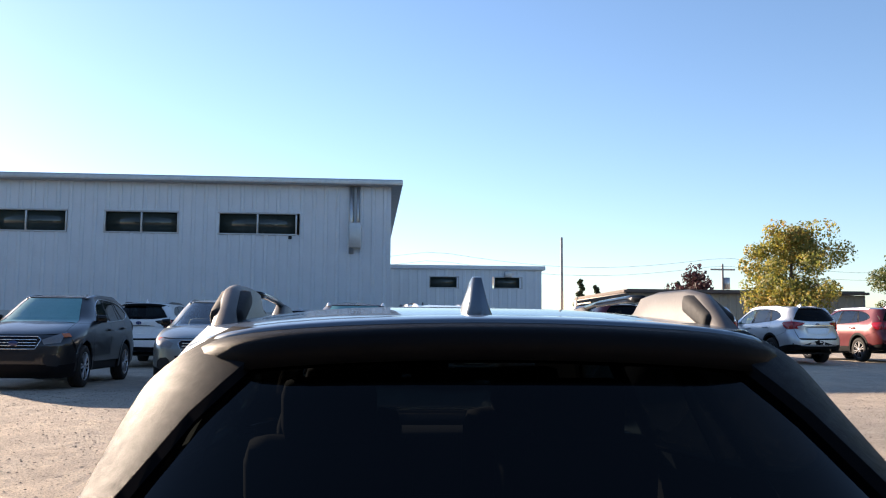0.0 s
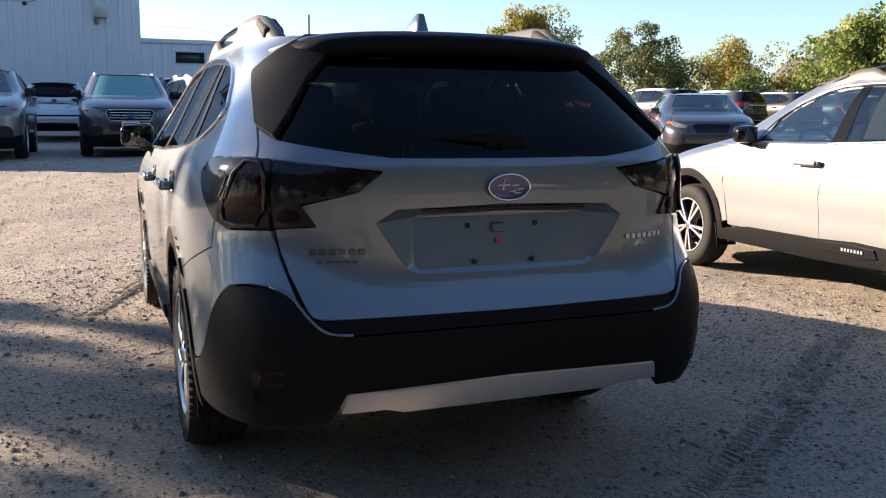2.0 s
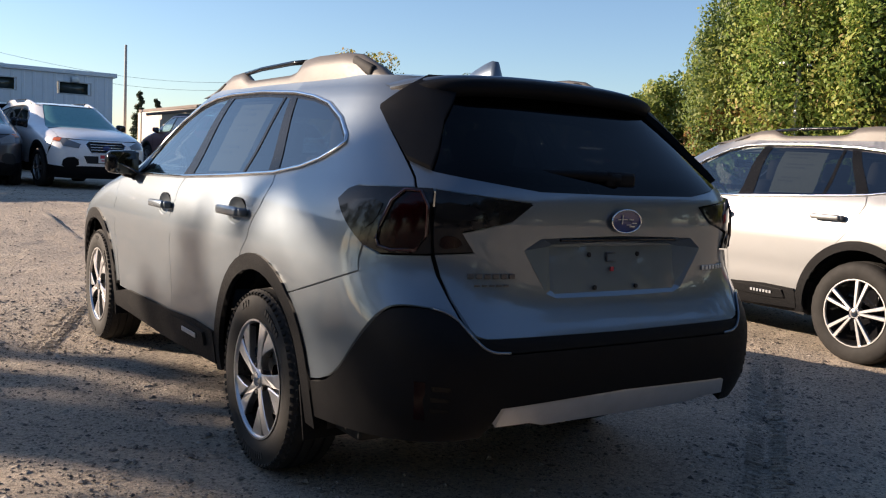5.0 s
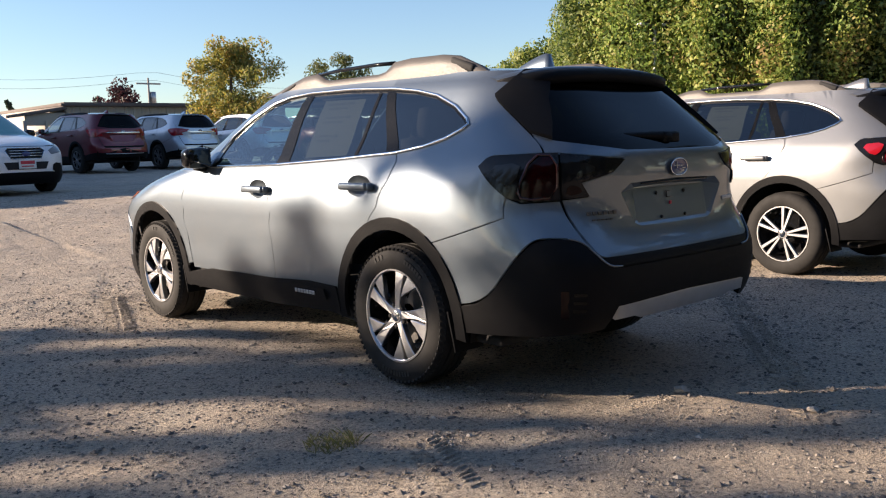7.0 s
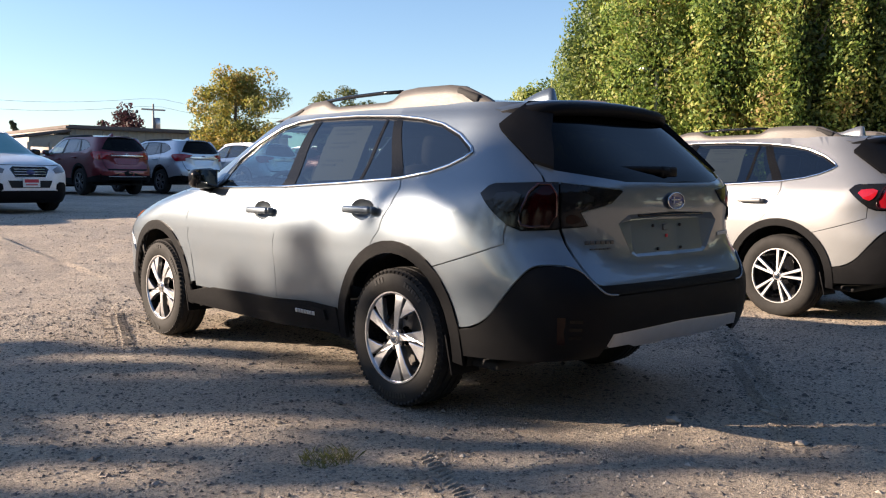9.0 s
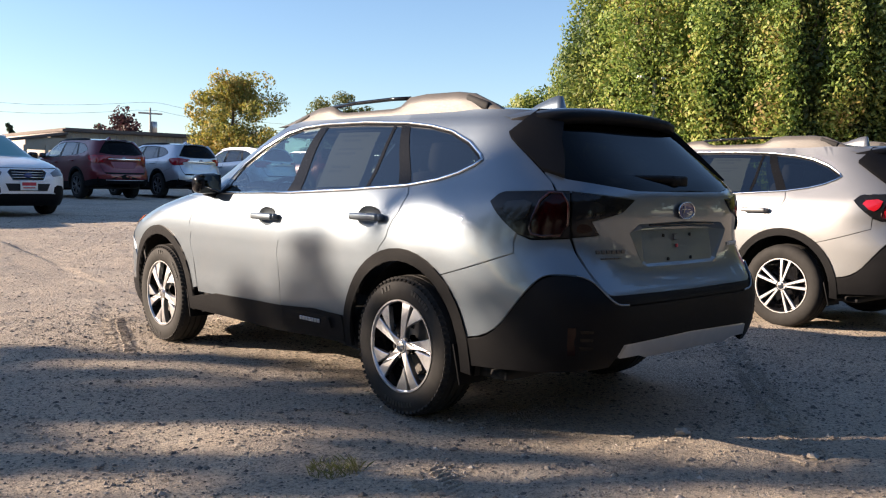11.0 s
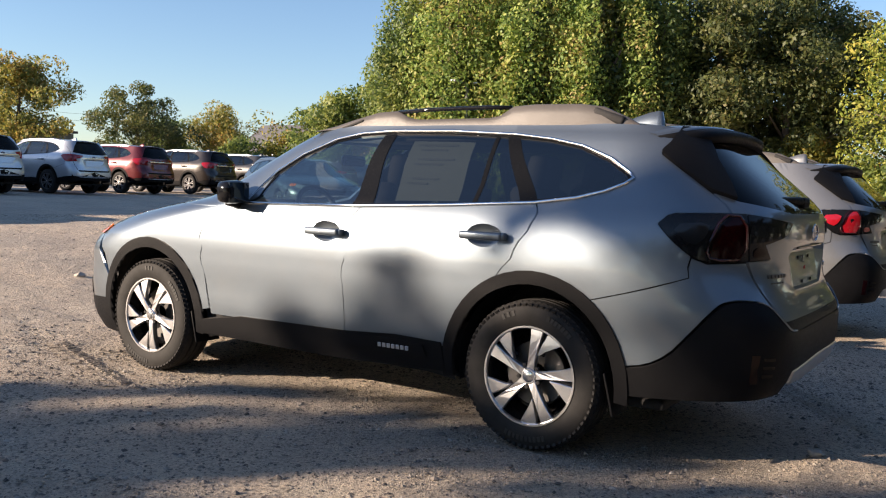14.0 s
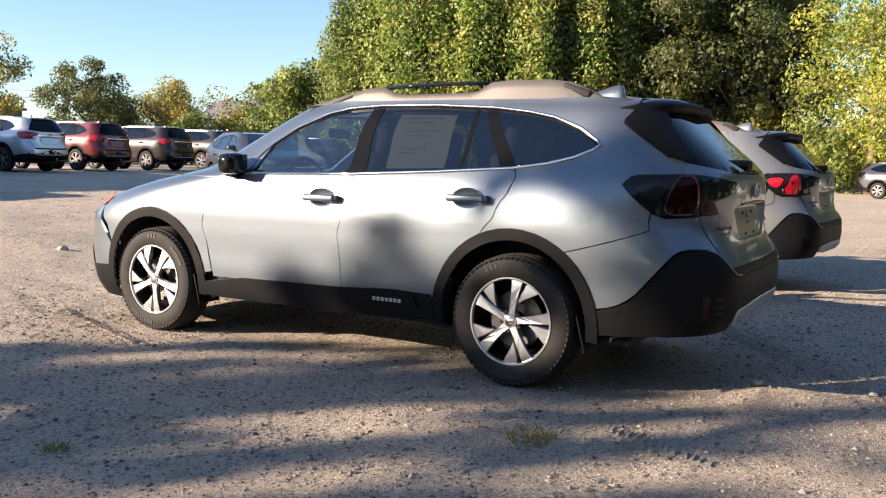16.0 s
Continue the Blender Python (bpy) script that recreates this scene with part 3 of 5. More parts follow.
        if clad:
            panel("sill_cladding", [loopY([(3.40, 0.385), (3.04, 0.44), (2.26, 0.448), (1.9, 0.468), (1.62, 0.46), (1.60, 0.32), (2.3, 0.295), (3.38, 0.305)])], trim, car, off=0.014, res=r, depth=0.05, flip=fl)
            if lod < 2:
                panel("sill_step", [loopY([(2.24, 0.435), (1.95, 0.45), (1.72, 0.44), (1.70, 0.385), (1.80, 0.375), (2.24, 0.385)])], CLADDING, car, off=0.028, res=0.08, depth=0.02, flip=fl)
                s0, z0 = Y(1.90, 0.412)
                letters(car, "side_badge", 7, (s0, z0), 0.20, 0.022, 1, SATIN, fl, 0.032)
        # rear bumper corner in body colour
        corner = [(1.468, 0.744), (1.016, 0.874), (1.002, 0.956), (0.93, 0.934), (0.748, 0.942), (0.704, 0.822), (0.668, 0.722)] + [(s + 0.004, z + 0.010) for s, z in soft_line(BUMPER_EDGE, 2) if s > 0.68] + arc(1.12, 0.485, 167, 131, 6)
        panel("bumper_corner", [corner], paint, car, **kw)
        # lamps
        outer = [(1.265, 1.096), (1.24, 1.132), (1.20, 1.143), (0.90, 1.151), (0.815, 1.151), (0.745, 0.950), (0.92, 0.941), (1.002, 0.962)]
        inner = [(0.803, 1.150), (0.43, 1.113), (0.50, 1.057), (0.665, 1.022), (0.610, 0.960), (0.733, 0.952)]
        lamp = panel("tail_lamp", [outer], LAMP_RED if tall else GLOSS_BLACK, car, "red tail lamp" if tall else "smoked tail lamp with red bars", off=0.010, res=r, depth=0.03, flip=fl)
        gate_lamp = panel("gate_lamp", [inner], LAMP_RED if tall else GLOSS_BLACK, car, "red lamp on the tailgate" if tall else "smoked lamp on the tailgate", off=0.008, res=r, depth=0.03, flip=fl)
        red = LAMP_RED if tail == "bright" else LAMP_DARK_RED
        panel("red_lens", [soft_loop([(0.935, 1.136), (0.826, 1.136), (0.764, 0.966), (0.915, 0.956), (0.945, 0.996)], 1)], red, lamp, off=0.014, res=r, depth=0.004, flip=fl)
        panel("red_lens", [soft_loop([(0.727, 1.010), (0.668, 1.005), (0.648, 0.975), (0.724, 0.965)], 1)], red, gate_lamp, off=0.012, res=r, depth=0.004, flip=fl)
        if lod < 2:
            panel("clear_lens", [soft_loop([(1.20, 1.094), (0.995, 1.112), (0.985, 1.04), (1.03, 1.005)], 1)], LAMP_SMOKE if tail != "bright" else LAMP_RED, lamp, off=0.013, res=r, depth=0.004, flip=fl)
            panel("reversing_lens", [soft_loop([(0.78, 1.116), (0.61, 1.096), (0.61, 1.056), (0.77, 1.056)], 1)], LAMP_SMOKE, gate_lamp, "smoked clear reversing lens", off=0.0105, res=r, depth=0.004, flip=fl)
            edge_strip("lamp_rim", soft_loop([(0.955, 1.140), (0.821, 1.140), (0.757, 0.961), (0.92, 0.951), (0.957, 0.996)], 1), 0.006, LAMP_RIM, lamp, 0.016, fl)
        # pillar trim between glass and quarter
        panel("pillar_trim", [[(0.835, 1.217), (0.950, 1.252), (1.00, 1.312), (1.108, 1.415), (1.104, 1.430), (0.80, 1.548), (0.60, 1.548), (0.74, 1.40), (0.80, 1.28)]], CLADDING if clad and not tall else paint, car, off=0.020, res=r, depth=0.03, flip=fl)
        # mirror
        bm = box_bm((0.19, 0.12, 0.150), (0, 0, 0), 0.05, None, None, 3)
        for v in bm.verts:
            v.co.z *= 1 - 0.18 * (0.5 - v.co.x / 0.2)
            v.co.y += 0.05 * (v.co.x / 0.2)
        bmesh.ops.translate(bm, vec=(-0.955, 3.09, 1.175), verts=bm.verts)
        box_bm((0.16, 0.075, 0.045), (-0.865, 3.12, 1.098), 0.015, bm, Matrix.Rotation(0.25, 4, "Y"))
        gl = box_bm((0.155, 0.008, 0.12), (-0.955, 3.024, 1.175), 0.003)
        for b in (bm, gl):
            if fl < 0:
                bmesh.ops.scale(b, vec=(-1, 1, 1), verts=b.verts)
                bmesh.ops.reverse_faces(b, faces=b.faces)
        mir = part("door_mirror", bm, GLOSS_BLACK if lod < 2 else paint, car)
        part("mirror_glass", gl, DIM_MIRROR, mir)
        # lower core that closes the shut lines
        core = [[(0.0, 0.40), (0.55, 0.39)] + arc(1.12, 0.47, 180, -14, 22) + [Y(2.0, 0.30), Y(3.2, 0.30)] + arc(3.865, 0.47, 194, 0, 22) + [(SMAX, 0.30), (SMAX, 0.90), (SMAX - 0.9, 1.0), Y(3.3, 1.05), Y(2.2, 1.08), Y(1.1, 1.10), (0.9, 1.10), (0.0, 1.10)]]
        panel("inner_body", core, DARK, car, off=-0.052, res=0.12, depth=0.0, flip=fl)
        # headlight, fog lamp
        lampf = {"new": [Y(4.44, 0.90), (SMAX - 0.70, 0.885), (SMAX - 0.46, 0.80), (SMAX - 0.48, 0.745), (SMAX - 0.70, 0.77), Y(4.60, 0.83)]}.get(front) or [Y(4.40, 0.92), (SMAX - 0.72, 0.895), (SMAX - 0.45, 0.80), (SMAX - 0.50, 0.73), (SMAX - 0.80, 0.76)]
        hl = panel("headlight", [lampf], LAMP_CLEAR, car, "clear headlight", off=0.008, res=min(r, 0.1), depth=0.03, flip=fl)
        panel("turn_signal", [[Y(4.40, 0.900), Y(4.53, 0.897), Y(4.58, 0.838), Y(4.44, 0.846)]], AMBER, hl, "amber side marker", off=0.011, res=0.1, depth=0.004, flip=fl)
        panel("fog_lamp_surround", [soft_loop([(SMAX - 0.80, 0.56), (SMAX - 0.52, 0.58), (SMAX - 0.50, 0.40), (SMAX - 0.86, 0.38)], 1)], CLADDING if clad else DARK, car, off=0.010, res=0.1, depth=0.02, flip=fl)
        # roof rail: raised feet, a low base strip and a slim bar
        prof = [(0.72, 0.0), (0.80, 0.045), (0.93, 0.098), (1.05, 0.110), (1.30, 0.108), (1.42, 0.098), (1.50, 0.050), (1.56, 0.040), (2.02, 0.040), (2.08, 0.050), (2.16, 0.092), (2.30, 0.088), (2.48, 0.052), (2.62, 0.022), (2.78, 0.0)] if clad and lod < 2 else [(0.85, 0.0), (0.95, 0.05), (1.2, 0.065), (2.2, 0.065), (2.6, 0.04), (2.8, 0.0)]
        bm = bmesh.new()
        rows = []
        for y, h in prof:
            zb = 1.582 + float(sag(y, 1.56)) - 0.008
            xb = 0.592 - 0.035 * max(0, (y - 1.75) / 1.1) ** 2 - 0.05 * max(0, (1.2 - y) / 0.6) ** 2
            rows.append([bm.verts.new((-(xb + dx) * fl, y, zb + dz)) for dx, dz in ((0.032, 0), (0.028, h * 0.55), (0.012, h * 0.96), (-0.004, h), (-0.022, h * 0.92), (-0.030, 0))])
        for A, B in zip(rows, rows[1:]):
            for k in range(5):
                bm.faces.new((A[k], A[k + 1], B[k + 1], B[k]))
        bmesh.ops.recalc_face_normals(bm, faces=bm.faces)
        rail = part("roof_rail", bm, rails, car)
        if clad and lod < 2:
            x0 = 0.584
            part("rail_bar", tube_bm([(-x0 * fl, 1.44, 1.664), (-x0 * fl, 1.6, 1.669), (-x0 * fl, 1.95, 1.665), (-x0 * fl, 2.16, 1.654)], 0.011, 8), GLOSS_BLACK, rail)
            # solid dark blocks stand for the shaded openings in the rail's feet
            slot = box_bm((0.076, 0.17, 0.046), (-0.572 * fl, 0.90, 1.610), 0.016, None, Matrix.Rotation(0.34, 4, "X"))
            part("rail_slot", slot, DARK, rail)
            slot = box_bm((0.075, 0.16, 0.016), (-0.574 * fl, 2.47, 1.588), 0.007, None, Matrix.Rotation(-0.28, 4, "X"))
            part("rail_slot", slot, DARK, rail)
    for x in (-0.80, 0.80):
        for y in (1.12, 3.865):
            add_wheel(car, x, y, style, lod, (0.18 if y < 2 else 0.55))
            if lod < 2 and clad:
                part("mud_flap", box_bm((0.19, 0.012, 0.20), (x * 1.0, y - 0.40, 0.33), 0.004, None, Matrix.Rotation(-0.25, 4, "X")), CLADDING, car)
    kw = dict(res=r, depth=d)
    # tailgate
    gate_half = [(0, 1.157), (0.40, 1.160), (0.58, 1.182), (0.82, 1.212), (0.94, 1.246), (0.90, 1.192), (0.885, 1.160), (0.805, 1.157), (0.425, 1.120), (0.494, 1.055), (0.660, 1.016), (0.602, 0.955), (0.733, 0.946), (0.690, 0.822), (0.650, 0.730), (0.635, 0.712), (0.60, 0.702), (0, 0.696)]
    rec_half = [(0, 0.807), (0.285, 0.810), (0.325, 0.826), (0.43, 0.966), (0.368, 1.005), (0, 1.014)]
    gate = panel("tailgate", [mirror_loop(gate_half), mirror_loop(rec_half)], paint, car, **kw)
    rec_in = [(0, 0.820), (0.285, 0.823), (0.302, 0.836), (0.302, 0.976), (0.285, 0.982), (0, 0.988)]
    A, B = np.array(mirror_loop(rec_half)), np.array(mirror_loop(rec_in))
    pa, pb = shell(A[:, 0], A[:, 1]), shell(B[:, 0], B[:, 1]) + np.stack([0 * B[:, 1], 0.006 + 0.034 * (B[:, 1] - 0.82) / 0.168, 0 * B[:, 1]], 1)
    k = len(pa)
    mesh_part("plate_recess", list(pa) + list(pb), [(i, (i + 1) % k, k + (i + 1) % k, k + i) for i in range(k)] + [tuple(range(k, 2 * k))], paint, gate, "", False)
    # black strip stands for the shadow line under the recess's upper edge
    part("recess_shadow_strip", box_bm((0.56, 0.010, 0.010), (0, 0.070, 1.016), 0.003), GLOSS_BLACK, gate)
    if lod < 2:
        for x, z in ((-0.12, 0.962), (0.115, 0.962), (-0.105, 0.850), (0.095, 0.850)):
            bm = lathe([(0.004, 0.0085), (-0.002, 0.008), (-0.003, 0.004), (-0.003, 0.0003)], 12)
            bmesh.ops.transform(bm, matrix=Matrix.Translation((x, 0.070 + 0.034 * (z - 0.835) / 0.168, z)) @ Matrix.Rotation(math.pi / 2, 4, "Z"), verts=bm.verts)
            part("plate_screw", bm, DARK, gate)
        bm = box_bm((0.004, 0.006, 0.028), (-0.038, 0.093, 0.953), 0)
        box_bm((0.042, 0.006, 0.004), (-0.018, 0.096, 0.967), 0, bm), box_bm((0.042, 0.006, 0.003), (-0.018, 0.090, 0.939), 0, bm)
        part("plate_mark", bm, GRAPHITE, gate)
        part("red_dot", box_bm((0.016, 0.006, 0.016), (-0.02, 0.084, 0.912), 0.0015), PLATE_RED, gate)
        letters(gate, "maker_badge", 6, (0.540, 0.885), 0.175, 0.016, 1, STEEL)
        letters(gate, "drive_badge", 5, (0.540, 0.856), 0.13, 0.006, 1, STEEL)
        letters(gate, "model_badge", 7, (-0.530, 0.892), 0.175, 0.017, 1, SATIN)
    bm = lathe([(0.0, 0.0005), (0.001, 0.050), (0.0, 0.060)], 36)
    bmesh.ops.transform(bm, matrix=Matrix.Translation((0, 0.049, 1.082)) @ Matrix.Rotation(math.pi / 2, 4, "Z") @ Matrix.Diagonal((1, 1.15, 0.66, 1)), verts=bm.verts)
    badge = part("oval_badge", bm, BLUE, gate, "oval blue badge with bright rim")
    ring = [(0.070 * math.cos(a), 0.047, 1.082 + 0.040 * math.sin(a)) for a in np.linspace(0, 2 * math.pi, 37)[:-1]]
    part("badge_rim", tube_bm(ring, 0.0032, 6, True), CHROME, badge)
    bms = [box_bm((sx, 0.004, sz), (x, 0.046, z), 0, None, Matrix.Rotation(a, 4, "Y")) for x, z, sx, sz, a in ((-0.022, 1.089, 0.044, 0.0035, 0.0), (-0.022, 1.089, 0.0035, 0.032, 0.1), (0.020, 1.088, 0.022, 0.003, 0), (0.036, 1.076, 0.022, 0.003, 0), (0.010, 1.070, 0.022, 0.003, 0), (0.026, 1.064, 0.022, 0.003, 0))]
    part("badge_mark", merge(bms), SATIN, badge, "", False)
    glass = panel("rear_window", [mirror_loop([(0, 1.160), (0.40, 1.163), (0.58, 1.185), (0.835, 1.217), (0.80, 1.28), (0.74, 1.40), (0.66, 1.515), (0, 1.520)])], REAR_TINT, gate, "dark tinted rear window", off=-0.003, res=r, depth=0)
    glass.visible_shadow = False
    # spoiler
    bmt, bmb = bmesh.new(), bmesh.new()
    for bm, sec in ((bmt, ((0.72, 1.594), (0.60, 1.594), (0.48, 1.586), (0.462, 1.580), (0.462, 1.574))), (bmb, ((0.468, 1.578), (0.420, 1.570), (0.392, 1.556), (0.396, 1.512), (0.50, 1.500), (0.66, 1.522)))):
        rows = []
        for i in range(25):
            q = -1 + 2 * i / 24
            x = 0.622 * q
            rows.append([bm.verts.new((x * (1 + 0.02 * (0.66 - y)), y + (0.07 * q**4 + 0.15 * q**8) * (0.74 - y) / 0.33, z - 0.034 * q**2 - 0.030 * q**8)) for y, z in sec])
        for A2, B2 in zip(rows, rows[1:]):
            for j in range(len(sec) - 1):
                bm.faces.new((A2[j], B2[j], B2[j + 1], A2[j + 1]))
        if bm is bmb:
            bm.faces.new(rows[0]), bm.faces.new(rows[-1])
        bmesh.ops.recalc_face_normals(bm, faces=bm.faces)
    sp = part("spoiler", bmt, paint, gate)
    part("spoiler_lip", bmb, CLADDING, sp)
    part("wiper", merge([tube_bm([(0.0, 0.105, 1.222), (-0.06, 0.117, 1.232), (-0.30, 0.150, 1.236), (-0.49, 0.195, 1.244)], [0.026, 0.022, 0.013, 0.007], 8), box_bm((0.14, 0.05, 0.055), (0.01, 0.118, 1.224), 0.014)]), CLADDING, gate)
    # bumper
    bh = [(0, 0.650)] + soft_line(BUMPER_EDGE, 2) + [(1.31, 0.340), (0.88, 0.368), (0.60, 0.385), (0.545, 0.484), (0, 0.494)]
    bump_ob = panel("rear_bumper", [mirror_loop(bh)], trim, car, off=0.004, res=r, depth=0.03)
    panel("bumper_step", [mirror_loop([(0, 0.695), (0.60, 0.700), (0.645, 0.702), (0.595, 0.660), (0.52, 0.656), (0, 0.654)])], CLADDING, car, off=0.002, res=r, depth=0.03)
    if tall:
        panel("bumper_cover", [mirror_loop([(0, 0.652), (0.60, 0.656), (0.66, 0.72), (0.69, 0.70), (0.72, 0.53), (0.60, 0.515), (0, 0.515)])], paint, car, off=0.003, res=r, depth=0.0)
        part("chrome_bar", box_bm((1.02, 0.016, 0.030), (0, 0.036, 1.062), 0.006), CHROME, gate)
        edge_strip("bumper_trim", [(-0.6, 0.505), (-0.3, 0.500), (0.0, 0.498), (0.3, 0.500), (0.6, 0.505)], 0.008, SATIN, bump_ob, 0.010, 1, False)
    panel("skid_plate", [mirror_loop([(0, 0.492), (0.54, 0.482), (0.562, 0.428), (0.42, 0.428), (0.36, 0.412), (0, 0.412)])], SATIN if clad and not tall else CLADDING, bump_ob, off=0.012, res=r, depth=0.04)
    for fl in (1, -1):
        panel("reflector", [[(0.875, 0.570), (0.835, 0.570), (0.825, 0.450), (0.865, 0.450)]], LAMP_DARK_RED, bump_ob, "dark red reflector", off=0.006, res=0.08, depth=0.004, flip=fl)
        if lod < 2:
            for z in (0.55, 0.515, 0.48):
                panel("vent_slat", [[(0.815, z + 0.01), (0.745, z + 0.008), (0.745, z - 0.004), (0.81, z - 0.004)]], PILLAR, bump_ob, off=0.007, res=0.08, depth=0.004, flip=fl)
            edge_strip("bumper_seam", [(s + 0.001, z + 0.006) for s, z in soft_line(BUMPER_EDGE, 2) if s < 0.78], 0.005, paint, bump_ob, 0.004, fl, False)
    # roof
    ss = np.linspace(-SMAX, SMAX, 121)[:-1]
    rim = shell(ss, np.full(len(ss), 1.556))
    cen = np.array([0, 1.75, 0])
    V, Fc = [], []
    ks = (1.0, 0.985, 0.96, 0.9, 0.8, 0.65, 0.5, 0.3, 0.12)
    for q in ks:
        for p in rim:
            y = cen[1] + (p[1] - cen[1]) * q
            V.append((p[0] * q, y, 1.5865 + sag(y, 1.56) * (0.6 + 0.4 * q) + 0.050 * (1 - q**2.4)))
    V.append((0, 1.75, 1.6365))
    m = len(ss)
    for i in range(len(ks) - 1):
        for j in range(m):
            Fc.append((i * m + j, i * m + (j + 1) % m, (i + 1) * m + (j + 1) % m, (i + 1) * m + j))
    o = (len(ks) - 1) * m
    Fc += [(o + j, o + (j + 1) % m, len(V) - 1) for j in range(m)]
    roof = mesh_part("roof", V, Fc, paint, car)
    bm = bmesh.new()
    rows = [[bm.verts.new((x * b, y + lean, z)) for x, z, lean in ((-1, 1.575, 0), (-0.75, 1.575 + 0.5 * (h - 1.575), 0), (-0.3, h - 0.003, 0), (0.3, h - 0.003, 0), (0.75, 1.575 + 0.5 * (h - 1.575), 0), (1, 1.575, 0))] for y, h, b in ((1.12, 1.606, 0.014), (1.06, 1.632, 0.028), (0.98, 1.662, 0.035), (0.91, 1.683, 0.037), (0.865, 1.692, 0.034), (0.845, 1.688, 0.030), (0.825, 1.600, 0.040))]
    for A2, B2 in zip(rows, rows[1:]):
        for j in range(5):
            bm.faces.new((A2[j], A2[j + 1], B2[j + 1], B2[j]))
    bm.faces.new(rows[0]), bm.faces.new(rows[-1])
    bmesh.ops.recalc_face_normals(bm, faces=bm.faces)
    part("antenna_fin", bm, paint, roof)
    # bonnet, windscreen, nose
    panel("bonnet", [[(SMAX - 0.80, 1.072), (SMAX - 0.80, 0.93), (SMAX - 0.78, 0.905), (SMAX - 0.4, 0.885), (SMAX + 0.4, 0.885), (SMAX + 0.78, 0.905), (SMAX + 0.80, 0.93), (SMAX + 0.80, 1.072), (SMAX + 0.5, 1.098), (SMAX, 1.105), (SMAX - 0.5, 1.098)]], paint, car, res=max(r, 0.06), rz=0.016, depth=0.0)
    # shade, where given, is an opaque colour for the mirrored sky
    ws = panel("windscreen", [[(SMAX - 0.79, 1.085), (SMAX - 0.5, 1.104), (SMAX, 1.11), (SMAX + 0.5, 1.104), (SMAX + 0.79, 1.085), (SMAX + 0.79, 1.545), (SMAX - 0.79, 1.545)]], shade or CLEAR, car, off=-0.004, res=max(r, 0.08), rz=0.05, depth=0.0)
    ws.visible_shadow = False
    panel("front_bumper", [[Y(4.40, 0.882), (SMAX - 0.4, 0.875), (SMAX + 0.4, 0.875), (2 * SMAX - Y(4.40, 0.882)[0], 0.882), (2 * SMAX - Y(4.30, 0.56)[0], 0.56), (2 * SMAX - Y(4.30, 0.45)[0], 0.40), (SMAX + 0.3, 0.40), (SMAX - 0.3, 0.40), (Y(4.30, 0.45)[0], 0.40), (Y(4.30, 0.56)[0], 0.56)]], paint, car, **kw)
    panel("front_lower_trim", [[(Y(4.31, 0.40)[0], 0.43), (SMAX - 0.75, 0.40), (SMAX - 0.45, 0.42), (SMAX + 0.45, 0.42), (SMAX + 0.75, 0.40), (2 * SMAX - Y(4.31, 0.40)[0], 0.43), (2 * SMAX - Y(4.31, 0.40)[0], 0.20), (Y(4.31, 0.40)[0], 0.20)]], CLADDING, car, off=0.008, res=r, depth=0.02)
    gh = 0.36 if front != "wide" else 0.44
    g0 = [(SMAX - gh, 0.80), (SMAX - gh + 0.06, 0.845), (SMAX + gh - 0.06, 0.845), (SMAX + gh, 0.80), (SMAX + gh - 0.08, 0.655), (SMAX - gh + 0.08, 0.655)]
    gr = panel("grille", [g0], GLOSS_BLACK, car, off=0.008, res=r, depth=0.02)
    if lod < 2 or plate:
        edge_strip("grille_frame", g0, 0.010, CHROME, gr, 0.012)
        for z in (0.71, 0.755, 0.80):
            edge_strip("grille_bar", [(SMAX - gh + 0.07, z), (SMAX, z), (SMAX + gh - 0.07, z)], 0.007, CHROME, gr, 0.012, 1, False)
        bm = lathe([(-0.006, 0.0005), (-0.004, 0.045), (0.004, 0.052)], 24)
        bmesh.ops.transform(bm, matrix=Matrix.Translation((0, 4.862, 0.757)) @ Matrix.Rotation(-math.pi / 2, 4, "Z") @ Matrix.Diagonal((1, 1.5, 0.85, 1)), verts=bm.verts)
        part("front_badge", bm, BLUE, gr)
        panel("lower_intake", [[(SMAX - 0.42, 0.60), (SMAX + 0.42, 0.60), (SMAX + 0.36, 0.47), (SMAX - 0.36, 0.47)]], DARK, car, off=0.007, res=r, depth=0.0)
    if plate:
        pl = part("dealer_plate", box_bm((0.32, 0.012, 0.17), (0, 4.885, 0.57), 0.004), PAPER, car, "white dealer plate with red print")
        part("plate_print", merge([box_bm((0.26, 0.004, 0.06), (0, 4.894, 0.60), 0), box_bm((0.22, 0.004, 0.02), (0, 4.894, 0.53), 0)]), PLATE_RED, pl, "", False)
    part("floor_pan", box_bm((1.55, 4.0, 0.05), (0, 2.5, 0.29), 0.02), DARK, car)
    if interior:
        part("dashboard", box_bm((1.45, 0.45, 0.30), (0, 3.25, 0.93), 0.08), SEAT, car)
        for x in (-0.36, 0.36):
            for y in (2.35, 1.45):
                st = part("seat", merge([box_bm((0.50, 0.50, 0.20), (x, y + 0.25, 0.62), 0.07), box_bm((0.48, 0.16, 0.62), (x, y - 0.02, 0.96), 0.07, None, Matrix.Rotation(0.22, 4, "X")), box_bm((0.27, 0.11, 0.19), (x, y - 0.10, 1.335), 0.05, None, Matrix.Rotation(0.2, 4, "X"))]), SEAT, car)
        rg = [(-0.36 + 0.185 * math.cos(a), 2.93 + 0.06 * math.sin(a), 1.05 + 0.17 * math.sin(a)) for a in np.linspace(0, 2 * math.pi, 29)[:-1]]
        part("steering_wheel", tube_bm(rg, 0.016, 8, True), SEAT, car)
